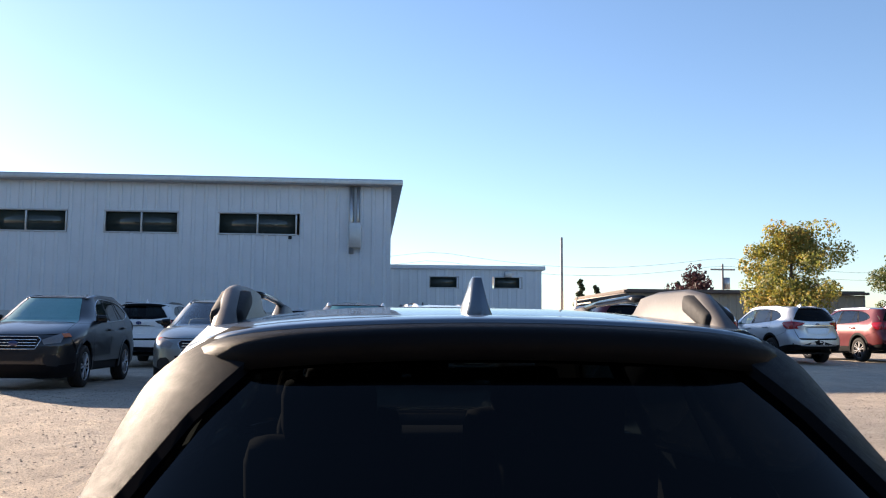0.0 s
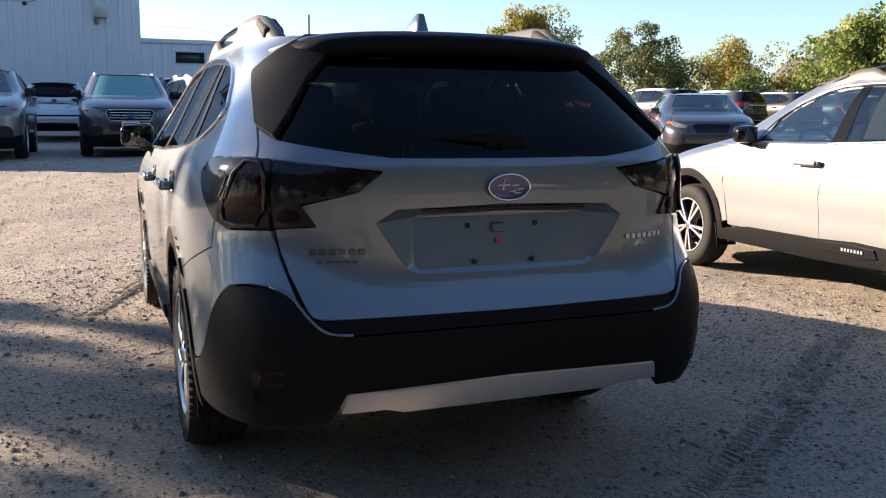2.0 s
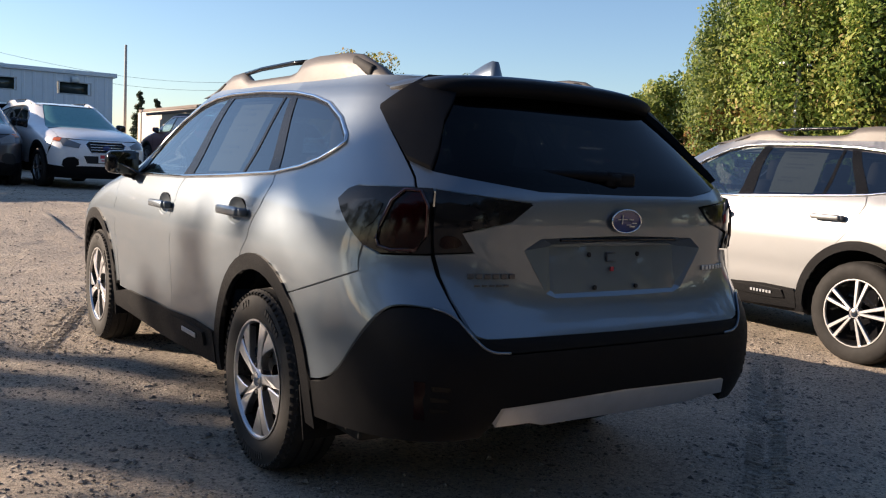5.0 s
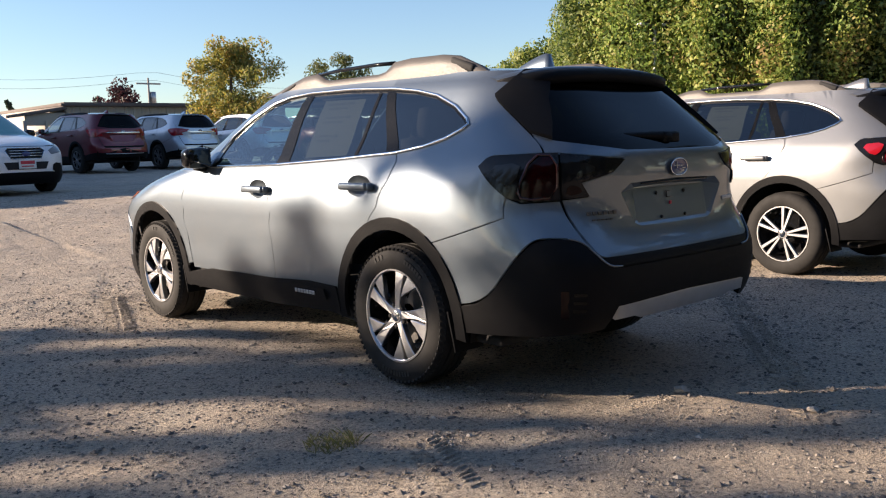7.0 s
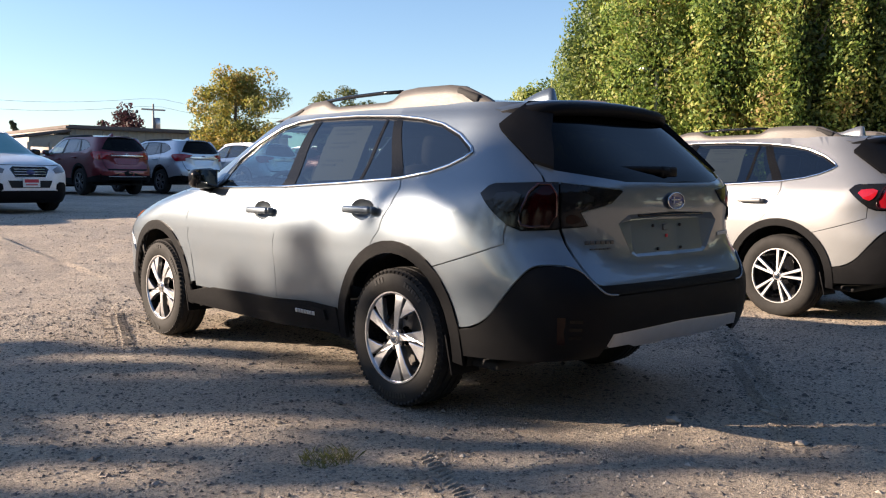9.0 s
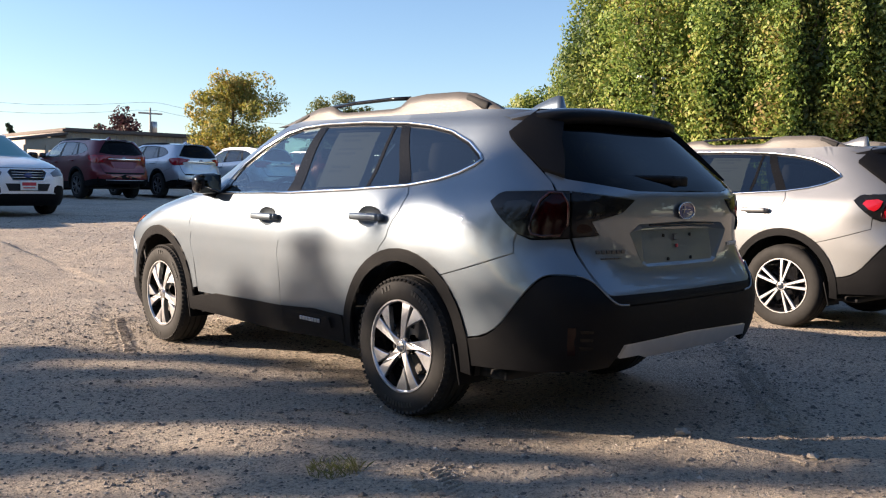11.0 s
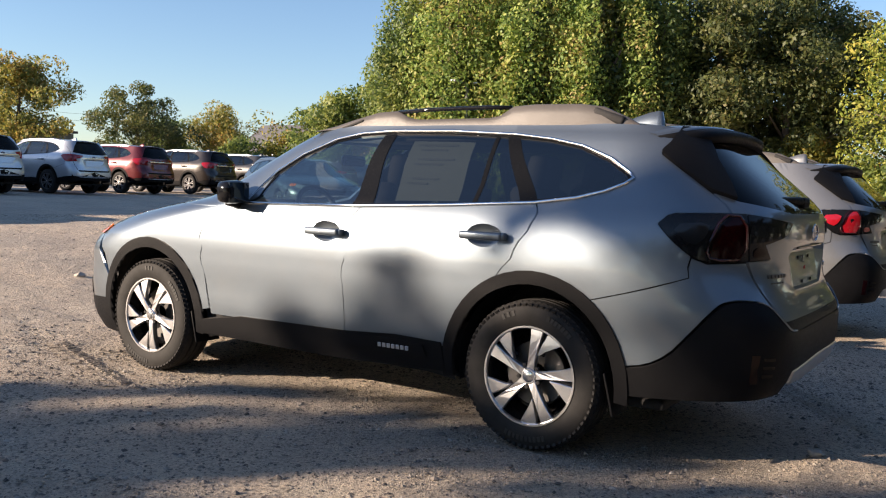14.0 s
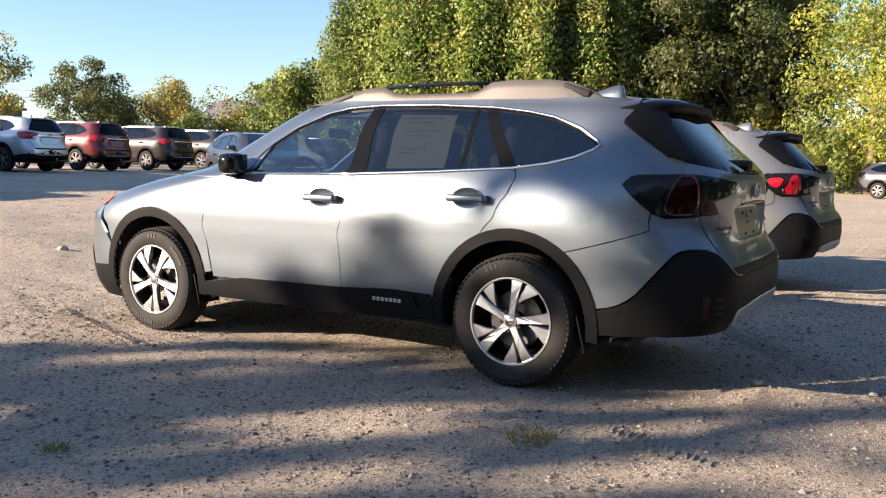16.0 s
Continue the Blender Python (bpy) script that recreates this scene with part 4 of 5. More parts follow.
        part("cabin_lining", merge([box_bm((1.25, 1.9, 0.02), (0, 1.8, 1.50), 0.0), box_bm((1.4, 0.9, 0.04), (0, 0.75, 0.66), 0.0)]), SEAT, car)
        part("inner_mirror", box_bm((0.24, 0.03, 0.07), (0, 2.95, 1.40), 0.02), GLOSS_BLACK, car)
        stk = panel("window_sticker", [loopY([(1.99, 1.47), (1.60, 1.462), (1.60, 1.165), (1.99, 1.155)])], SHEET, car, "white price sheet inside the rear door window", off=-0.020, res=0.06, depth=0.0)
        for k in (0, 1, 3, 4, 7, 8):
            panel("sheet_line", [loopY([(1.95 - 0.02 * (k % 2), 1.452 - 0.025 * k), (1.70 + 0.06 * (k % 3), 1.450 - 0.025 * k), (1.70 + 0.06 * (k % 3), 1.440 - 0.025 * k), (1.95 - 0.02 * (k % 2), 1.442 - 0.025 * k)])], PRINT, stk, off=-0.017, res=0.1, depth=0.0)
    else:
        # plain dark block stands in for the unlit, unmodelled interior
        part("cabin_shade_fill", box_bm((1.2, 2.0, 0.62), (0, 1.75, 0.95), 0.1), DARK, car)
    return car
# ---- ground ----
def smoothstep(a, b, v):
    t = np.clip((v - a) / (b - a), 0, 1)
    return t * t * (3 - 2 * t)


def lot(x, y):
    """Height of the lot: level round the car, rising gently ahead."""
    return 0.50 * smoothstep(4.5, 15, y) + 0.20 * smoothstep(15, 32, y) + 0.1 * smoothstep(32, 60, y)


DIRT, dn, dl, db = nodes_of("gravel_dirt")
big, mid, grit, fin = noise_tex(dn, dl, 0.35, 5), noise_tex(dn, dl, 2.2, 8, 0.7), noise_tex(dn, dl, 44, 5, 0.75), noise_tex(dn, dl, 120, 5, 0.8)
c1 = ramp(dn, dl, mid, [(0.30, (0.366, 0.309, 0.250)), (0.52, (0.609, 0.524, 0.424)), (0.72, (0.810, 0.753, 0.610))])
c2 = ramp(dn, dl, fin, [(0.30, (0.113, 0.101, 0.092)), (0.46, (0.517, 0.447, 0.370)), (0.62, (0.655, 0.571, 0.477)), (0.78, (0.810, 0.837, 0.728))])
c3 = mixed(dn, dl, c1, c2, 0.62)
c3 = mixed(dn, dl, c3, ramp(dn, dl, grit, [(0.36, (0.36, 0.36, 0.37)), (0.48, (0.95, 0.95, 0.95)), (0.56, (1.08, 1.07, 1.05)), (0.66, (1.45, 1.42, 1.36))]), 0.9, "MULTIPLY")
c4 = mixed(dn, dl, c3, ramp(dn, dl, big, [(0.35, (0.74, 0.75, 0.77)), (0.65, (1.10, 1.05, 0.98))]), 0.8, "MULTIPLY")
vor = dn.new("ShaderNodeTexVoronoi")
vor.inputs["Scale"].default_value = 48.0
dl.new(dn["Texture Coordinate"].outputs["Object"], vor.inputs["Vector"])
speck = ramp(dn, dl, vor.outputs["Distance"], [(0.10, (0.42, 0.42, 0.44)), (0.17, (0.65, 0.65, 0.66)), (0.24, (1.0, 1.0, 1.0))])
pick = ramp(dn, dl, noise_tex(dn, dl, 9, 3), [(0.40, (0.0,) * 3), (0.56, (1.0,) * 3)])
c4 = mixed(dn, dl, c4, mixed(dn, dl, c4, speck, 1.0, "MULTIPLY"), pick)
dl.new(c4, db.inputs["Base Color"])
db.inputs["Roughness"].default_value = 0.95
hm = dn.new("ShaderNodeMath")
hm.operation = "MULTIPLY_ADD"
dl.new(fin, hm.inputs[0]), dl.new(grit, hm.inputs[2])
hm.inputs[1].default_value = 0.85
bump(dn, dl, db, hm.outputs[0], 1.0, 0.022)


def rough_field(x, y, cell, seed):
    """Smooth random heights between -1 and 1 on a lattice of that cell."""
    g = np.random.RandomState(seed).rand(257, 257) * 2 - 1
    u, v = x / cell, y / cell
    i, j = np.floor(u).astype(int), np.floor(v).astype(int)
    a, b = u - i, v - j
    a, b = a * a * (3 - 2 * a), b * b * (3 - 2 * b)
    i, j = i % 256, j % 256
    return (g[i, j] * (1 - a) + g[i + 1, j] * a) * (1 - b) + (g[i, j + 1] * (1 - a) + g[i + 1, j + 1] * a) * b


def relief(x, y):
    """Small unevenness of the dirt: swells, ruts and clods."""
    near = np.exp(-((np.maximum(0, np.hypot(x, y - 1) - 9) / 5) ** 2))
    z = 0.014 * rough_field(x, y, 1.3, 31) + 0.007 * rough_field(x + 3, y, 0.45, 32)
    return z + near * (0.0055 * rough_field(x, y + 7, 0.17, 33) + 0.0040 * rough_field(x + 5, y, 0.085, 34))


def ground_mesh():
    near = np.concatenate([np.arange(-9, -6, 0.09), np.arange(-6, 4, 0.04), np.arange(4, 9.01, 0.09)])
    ax = np.concatenate([[-900, -400, -200, -110, -70, -45, -32, -24, -18, -14, -11.5], near, np.arange(9.5, 20, 0.6), [21, 24, 28, 34, 42, 55, 75, 110, 200, 400, 900]])
    ay = np.concatenate([[-900, -400, -200, -100, -60, -38, -25, -17, -12, -9, -7, -5.6], np.arange(-5, -3, 0.09), np.arange(-3, 6.5, 0.04), np.arange(6.5, 11, 0.09), np.arange(11.3, 36, 0.5), [37, 40, 45, 52, 62, 80, 110, 200, 400, 900]])
    gx, gy = np.meshgrid(ax, ay)
    z = lot(gx, gy) + relief(gx, gy)
    # tyre tracks pressed into the dirt
    for x0, y0, th in ((-1.05, 4.4, -0.36), (1.5, 0.45, -0.94), (-2.6, 2.8, 0.2), (-1.4, 0.3, -1.3)):
        d = (gx - x0) * math.cos(th) + (gy - y0) * math.sin(th)
        t = -(gx - x0) * math.sin(th) + (gy - y0) * math.cos(th)
        z = z - 0.007 * np.exp(-(d / 0.11) ** 2) * np.exp(-(t / 2.6) ** 2) * (0.7 + 0.3 * np.sign(np.sin(t * 60)))
    # level stands for the wheels
    for cx, cy in ((-0.8, 1.12), (0.8, 1.12), (-0.8, 3.865), (0.8, 3.865)):
        k = np.minimum(1, 1.6 * np.exp(-(((gx - cx) / 0.55) ** 2 + ((gy - cy) / 0.65) ** 2)))
        z = z * (1 - k)
    z = z - 0.002
    m = len(ax)
    V = np.stack([gx.ravel(), gy.ravel(), z.ravel()], 1)
    i, j = np.meshgrid(np.arange(len(ay) - 1), np.arange(m - 1), indexing="ij")
    k = (i * m + j).ravel()
    return V, np.stack([k, k + 1, k + m + 1, k + m], 1)


gv, gf = ground_mesh()
tagged(mesh_part("ground", gv, gf, DIRT), "dry tan dirt and gravel car lot with tyre tracks", "ground", "", "structure")

# ---- cars ----
hero = build_car("estate_car", "silver estate car with black cladding on dirt lot", SILVER, 0, "blade", interior=True)
other = build_car("estate_car", "light silver estate car with black cladding in the sun", PEARL, 1, "twin", tail="bright", interior=True)
other.matrix_world = pose(4.40, 0.12, 0, 0, 0, -3.0)


def put(car, x, y, turn, sx=1.0, sy=1.0, sz=1.0):
    """Stands a car with its middle at x, y; its nose points ahead at turn 0, towards the start of the walk at 180."""
    car.matrix_world = pose(x, y, float(lot(x, y)) - 0.01, 0, 0, turn) @ Matrix.Diagonal((sx, sy, sz, 1)) @ Matrix.Translation((0, -LEN / 2, 0))
    return car


ROW = "row of parked sport-utility cars"
for x, paint, lab, d in ((6.9, RED, "dark red sport-utility car with black lower trim", 0.0), (9.9, ICE, "silver blue sport-utility car parked in the row", 0.3), (13.3, ICE, "silver sport-utility car parked in the row", 0.0), (16.8, BRIGHT_RED, "red sport-utility car parked in the row", 0.2), (20.6, BROWN, "brown sport-utility car parked in the row", 0.0), (24.6, BLACK_PAINT, "black sport-utility car parked in the row", 0.1), (28.4, BROWN, "dark brown sport-utility car parked in the row", 0.0), (32.0, BLACK_PAINT, "black sport-utility car parked in the row", 0.1), (35.6, BLACK_PAINT, "black sport-utility car at the row's end", 0.0)):
    c = build_car("suv", lab, paint, 2, "six", tail="bright", rails=CLADDING if x < 12 else SATIN, clad=True, group=ROW, tall=True)
    put(c, x, 23.6 + 0.22 * (x - 6.9) + 2.5 + d, 7, 1.04, 1.03, 1.12)
put(build_car("estate_car", "white estate car with dealer plate facing the lot", WHITE, 1, "six", "old", plate=True, rails=WHITE, shade=SKY_SCREEN), 1.30, 17.2, 188)
put(build_car("suv", "dark grey sport-utility car, sky reflection painted on windscreen", GRAPHITE, 1, "six", "wide", plate=True, rails=SATIN, clad=False, shade=SKY_SCREEN), -0.55, 17.3, 180, 0.98, 0.92, 1.02)
put(build_car("suv", "grey-green sport-utility car with dealer plate", SAGE, 1, "six", "old", plate=True, rails=GRAPHITE, clad=False), -3.2, 16.6, 180, 0.97, 0.93, 1.03)
put(build_car("suv", "large black sport-utility car with chrome grille", BLACK_PAINT, 1, "six", "wide", rails=GRAPHITE, clad=False, shade=SKY_SCREEN), -6.4, 17.0, 180, 1.02, 0.97, 1.08)
put(build_car("car", "silver saloon car parked beside the warehouse", ICE, 2, "six", rails=ICE, clad=False), -2.1, 24.5, 0, 0.95, 0.95, 0.95)
put(build_car("suv", "dark grey sport-utility car parked in the shade", GRAPHITE, 2, "six", tail="bright", clad=False), 1.2, 24.6, 0, 1, 1, 1.05)
put(build_car("suv", "white sport-utility car parked in the shade", WHITE, 2, "six", tail="bright", clad=False), -6.2, 24.5, 0, 1, 1, 1.05)
put(build_car("car", "dark low saloon car parked beyond", GRAPHITE, 2, "six", clad=False, rails=GRAPHITE), 11.0, 13.5, 150, 1, 0.95, 0.85)
put(build_car("suv", "dark sport-utility car at the edge of trees", GRAPHITE, 2, "six", "old"), 38.5, 0.5, 160)
# ---- buildings ----
SIDING = surface("pale_blue_siding", (0.56, 0.60, 0.64), 0.5, 0.1, 0.06, 1.5)
CONCRETE = surface("grey_concrete", (0.42, 0.42, 0.41), 0.9, 0, 0.15, 1.2, 0.4, 60)
WHITE_WALL = surface("white_wall", (0.66, 0.69, 0.72), 0.6, 0, 0.06, 1.0)
TAN = surface("tan_siding", (0.42, 0.36, 0.29), 0.7, 0, 0.1, 1.2)
ROOFING = surface("brown_roofing", (0.13, 0.10, 0.085), 0.8, 0, 0.15, 1.5)
SHINGLE = surface("grey_shingle", (0.10, 0.10, 0.11), 0.9, 0, 0.2, 2.0)
PANE = surface("dark_pane", (0.03, 0.04, 0.035), 0.06, 0, 0.3, 0.6)
GALV = surface("galvanised_steel", (0.42, 0.43, 0.44), 0.4, 0.8, 0.15, 6)
WOODPOLE = surface("weathered_pole", (0.38, 0.34, 0.30), 0.9, 0, 0.2, 4, 0.4, 40)


def ribbed_wall(name, x0, x1, y, z0, z1, pitch, mat, parent, holes=(), depth=0.035):
    """A wall of ribbed sheet that faces the lot; holes are (x0, x1, z0, z1)."""
    bm = bmesh.new()
    xs = []
    x = x0
    while x < x1 - 1e-6:
        xs += [(x, 0), (x + pitch * 0.62, 0), (x + pitch * 0.70, -depth), (x + pitch * 0.92, -depth)]
        x += pitch
    xs = [(min(a, x1), b) for a, b in xs] + [(x1, 0)]
    cuts = sorted({z0, z1, *[h[2] for h in holes], *[h[3] for h in holes]})
    for (a, da), (b, dbb) in zip(xs, xs[1:]):
        if b - a < 1e-5:
            continue
        for c, d in zip(cuts, cuts[1:]):
            if any(h[0] < (a + b) / 2 < h[1] and h[2] < (c + d) / 2 < h[3] for h in holes):
                continue
            bm.faces.new([bm.verts.new(v) for v in ((a, y + da, c), (b, y + dbb, c), (b, y + dbb, d), (a, y + da, d))])
    bmesh.ops.remove_doubles(bm, verts=bm.verts, dist=0.001)
    return part(name, bm, mat, parent, "", False)


def window_unit(parent, x0, x1, y, z0, z1, panes=2):
    w = part("window", box_bm((x1 - x0, 0.10, z1 - z0), ((x0 + x1) / 2, y + 0.12, (z0 + z1) / 2), 0), PANE, parent, "dark window strip")
    t = 0.06
    bm = box_bm((x1 - x0 + t, 0.14, t), ((x0 + x1) / 2, y + 0.03, z0), 0.01)
    box_bm((x1 - x0 + t, 0.14, t), ((x0 + x1) / 2, y + 0.03, z1), 0.01, bm)
    for k in range(panes + 1):
        box_bm((t, 0.12, z1 - z0), (x0 + (x1 - x0) * k / panes, y + 0.03, (z0 + z1) / 2), 0.01, bm)
    part("frame", bm, GALV, w)


# warehouse
wh = tagged(new("warehouse"), "large pale blue metal-clad warehouse on concrete base", "building")
WY, WX = 30.0, 0.45
holes = [(-9.5, -7.0, 4.95, 5.70), (-5.6, -2.9, 4.95, 5.70), (-13.5, -10.8, 4.95, 5.70)]
ribbed_wall("wall", -40, WX, WY, 2.20, 6.75, 0.42, SIDING, wh, holes)
part("side_wall", box_bm((0.12, 30, 6.1), (WX - 0.06, WY + 15.05, 3.7), 0), SIDING, wh)
part("plinth", box_bm((40.5, 0.30, 2.2), (WX - 20.2, WY + 0.08, 1.12), 0.02), CONCRETE, wh)
part("roof", box_bm((41.2, 31, 0.22), (WX - 20.2, WY + 15.1, 6.83), 0.04), GALV, wh)
part("back_wall", box_bm((40, 0.1, 6.4), (WX - 20.2, WY + 30, 3.6), 0), SIDING, wh)
for h in holes:
    window_unit(wh, *h[:2], WY, *h[2:])
part("downpipe", merge([tube_bm([(-0.95, WY - 0.10, 6.7), (-0.95, WY - 0.10, 4.3)], 0.07, 10), tube_bm([(-0.72, WY - 0.08, 6.7), (-0.72, WY - 0.08, 4.6)], 0.04, 8), box_bm((0.42, 0.22, 0.9), (-0.82, WY - 0.14, 4.95), 0.02)]), GALV, wh)
part("wall_box", box_bm((0.26, 0.16, 0.28), (-1.05, WY - 0.1, 2.45), 0.02), GALV, wh)
part("vent_pipe", box_bm((0.12, 0.12, 0.12), (-3.1, WY - 0.06, 4.85), 0.03), DARK, wh)

# low white building behind
wb = tagged(new("office_building"), "low white metal building with dark strip windows", "building")
BY = 47.0
bh2 = [(3.0, 4.6, 4.0, 4.62), (6.6, 8.15, 4.0, 4.62)]
ribbed_wall("wall", 0.5, 9.25, BY, 0.6, 5.05, 0.5, WHITE_WALL, wb, bh2, 0.02)
part("side_wall", box_bm((0.1, 16, 4.5), (9.20, BY + 8.05, 2.8), 0), WHITE_WALL, wb)
part("roof", box_bm((9.1, 16.4, 0.22), (4.9, BY + 8.05, 5.14), 0.03), WHITE_WALL, wb)
for h in bh2:
    window_unit(wb, *h[:2], BY, *h[2:], 1)
part("vent_hood", box_bm((0.4, 0.3, 0.3), (7.35, BY - 0.1, 4.75), 0.03), GALV, wb)

# tan building
tb = tagged(new("shop_building"), "low tan building with brown metal roof edge", "building")
TY = 52.0
ribbed_wall("wall", 15.6, 31, TY, 0.7, 4.05, 0.55, TAN, tb, (), 0.04)
part("roof_edge", box_bm((15.8, 0.5, 0.16), (23.2, TY - 0.12, 4.15), 0.03), ROOFING, tb)
part("roof", box_bm((15.4, 14, 0.2), (23.3, TY + 7, 4.22), 0.02), ROOFING, tb)
part("side_wall", box_bm((0.1, 14, 3.4), (15.6, TY + 7, 2.4), 0), TAN, tb)
part("porch_roof", box_bm((2.6, 3.0, 0.18), (14.3, TY + 1.0, 3.75), 0.05, None, Matrix.Rotation(-0.16, 4, "Y")), ROOFING, tb)
part("porch_gable", box_bm((2.3, 0.12, 0.75), (14.4, TY - 0.2, 3.30), 0.02), TAN, tb)
for x in (13.2, 14.4, 15.4):
    part("porch_post", box_bm((0.16, 0.16, 2.6), (x, TY - 0.3, 1.9), 0.02), TAN, tb)

# house among the trees
hs = tagged(new("house"), "grey gabled house half hidden by trees", "house")
bm = bmesh.new()
hx, hy, w2, dp, ez, rz2 = 57.0, 55.0, 3.2, 5.0, 4.2, 6.6
for y in (hy - dp, hy + dp):
    for x, z in ((hx - w2, 0.5), (hx + w2, 0.5), (hx + w2, ez), (hx, rz2), (hx - w2, ez)):
        bm.verts.new((x, y, z))
bm.verts.ensure_lookup_table()
v = list(bm.verts)
bm.faces.new(v[0:5]), bm.faces.new(v[9:4:-1])
for i in (0, 1, 4):
    bm.faces.new((v[i], v[5 + i], v[5 + (i + 1) % 5], v[(i + 1) % 5]))
bmesh.ops.recalc_face_normals(bm, faces=bm.faces)
part("wall", bm, SIDING, hs, "", False)
for sx in (-1, 1):
    part("roof", box_bm((4.4, 11, 0.18), (hx + sx * 1.75, hy, 5.36), 0.02, None, Matrix.Rotation(sx * 0.64, 4, "Y")), SHINGLE, hs)
for x in (-1.8, 1.4):
    part("window", box_bm((0.9, 0.12, 1.2), (hx + x, hy - dp - 0.03, 3.0), 0.02), PANE, hs)

# ---- poles and wires ----
BRONZE = surface("bronze_steel", (0.10, 0.085, 0.07), 0.5, 0.4, 0.15, 6)


def lamp_post(x, y, h):
    o = tagged(new("lot_lamp"), "tall steel lot lamp with two flat heads", "street lamp")
    z = float(lot(x, y))
    part("pole", tube_bm([(x, y, z), (x, y, h - 0.1)], [0.13, 0.095], 10), GALV, o)
    part("arm", tube_bm([(x - 0.85, y + 0.3, h - 0.05), (x + 0.85, y - 0.3, h - 0.05)], 0.05, 8), BRONZE, o)
    for s in (-1, 1):
        part("lamp_head", box_bm((0.80, 0.44, 0.16), (x + s * 0.75, y - s * 0.27, h), 0.04), GALV, o)


lamp_post(37.5, 25.4, 7.2)


def utility_pole(x, y, h, arm=True, lampy=False):
    o = tagged(new("utility_pole"), "weathered wooden utility pole with wires", "utility pole")
    part("pole", tube_bm([(x, y, 0.5), (x, y, h)], [0.11, 0.08], 8), WOODPOLE, o)
    if arm:
        part("cross_arm", box_bm((2.2, 0.12, 0.14), (x, y, h - 0.5), 0.02), WOODPOLE, o)
        part("transformer", tube_bm([(x + 0.35, y, h - 2.2), (x + 0.35, y, h - 1.2)], 0.25, 12), GALV, o)
    if lampy:
        part("lamp_arm", tube_bm([(x, y, h - 1.6), (x + 1.2, y - 0.3, h - 1.0), (x + 2.4, y - 0.6, h - 1.0)], 0.05, 8), GALV, o)


utility_pole(14.6, 66, 9.0, False), utility_pole(30.0, 72, 7.6)
for z0, z1, y in ((8.3, 8.0, 70), (7.6, 7.4, 70.5)):
    pts = []
    for k in range(41):
        q = k / 40
        x = -20 + 75 * q
        pts.append((x, y + 2 * q, z0 + (z1 - z0) * q - 1.1 * math.sin(math.pi * ((x + 20) % 25) / 25)))
    tagged(part("overhead_wire", tube_bm(pts, 0.011, 5), DARK), "thin black overhead wire between poles", "wire")

# ---- trees ----
def leaf_mat(name, cols):
    m, n, l, b = nodes_of(name)
    g = n.new("ShaderNodeNewGeometry")
    stops = [(0.02 + 0.96 * i / (len(cols) - 1), c) for i, c in enumerate(cols)]
    patch_tex = n.new("ShaderNodeTexNoise")
    patch_tex.inputs["Scale"].default_value, patch_tex.inputs["Detail"].default_value = 0.34, 4.0
    l.new(g.outputs["Position"], patch_tex.inputs["Vector"])
    patch = patch_tex.outputs["Fac"]
    ad = n.new("ShaderNodeMath")
    ad.operation = "MULTIPLY_ADD"
    l.new(g.outputs["Random Per Island"], ad.inputs[0])
    ad.inputs[1].default_value = 0.70
    sub = n.new("ShaderNodeMath")
    sub.operation = "MULTIPLY_ADD"
    l.new(patch, sub.inputs[0])
    sub.inputs[1].default_value, sub.inputs[2].default_value = 1.5, -0.60
    l.new(sub.outputs[0], ad.inputs[2])
    l.new(ramp(n, l, ad.outputs[0], stops), b.inputs["Base Color"])
    b.inputs["Roughness"].default_value = 0.6
    tr = n.new("ShaderNodeBsdfTranslucent")
    l.new(ramp(n, l, ad.outputs[0], [(p, tone(c, 2.1)) for p, c in stops]), tr.inputs[0])
    mx = n.new("ShaderNodeMixShader")
    mx.inputs[0].default_value = 0.34
    l.new(b.outputs[0], mx.inputs[1]), l.new(tr.outputs[0], mx.inputs[2])
    l.new(mx.outputs[0], n["Material Output"].inputs[0])
    return m


GREEN = leaf_mat("green_leaves", [(0.04, 0.069, 0.02), (0.094, 0.138, 0.033), (0.175, 0.213, 0.05), (0.275, 0.275, 0.069)])
VINE = leaf_mat("vine_leaves", [(0.060, 0.110, 0.026), (0.135, 0.205, 0.042), (0.220, 0.290, 0.066), (0.320, 0.340, 0.085), (0.27, 0.19, 0.07)])
AUTUMN = leaf_mat("autumn_leaves", [(0.072, 0.092, 0.023), (0.159, 0.171, 0.039), (0.277, 0.231, 0.046), (0.309, 0.176, 0.046)])
# olive trees, and darker leaves that stand for shaded foliage in the wood
OLIVE = leaf_mat("olive_and_shaded_leaves", [(0.024, 0.039, 0.013), (0.05, 0.07, 0.02), (0.092, 0.105, 0.027), (0.14, 0.124, 0.039)])
LIME = leaf_mat("lime_leaves", [(0.069, 0.115, 0.021), (0.184, 0.23, 0.034), (0.31, 0.31, 0.052), (0.414, 0.345, 0.069)])
MAROON = leaf_mat("maroon_leaves", [(0.022, 0.010, 0.012), (0.045, 0.018, 0.022), (0.07, 0.03, 0.03)])
RUST = leaf_mat("rust_leaves", [(0.082, 0.067, 0.028), (0.218, 0.122, 0.041), (0.3, 0.136, 0.048)])
DARKGREEN = leaf_mat("dark_leaves", [(0.011, 0.017, 0.009), (0.02, 0.031, 0.013), (0.036, 0.047, 0.02)])
BARK = surface("bark", (0.12, 0.095, 0.075), 0.95, 0, 0.3, 3, 0.6, 25)


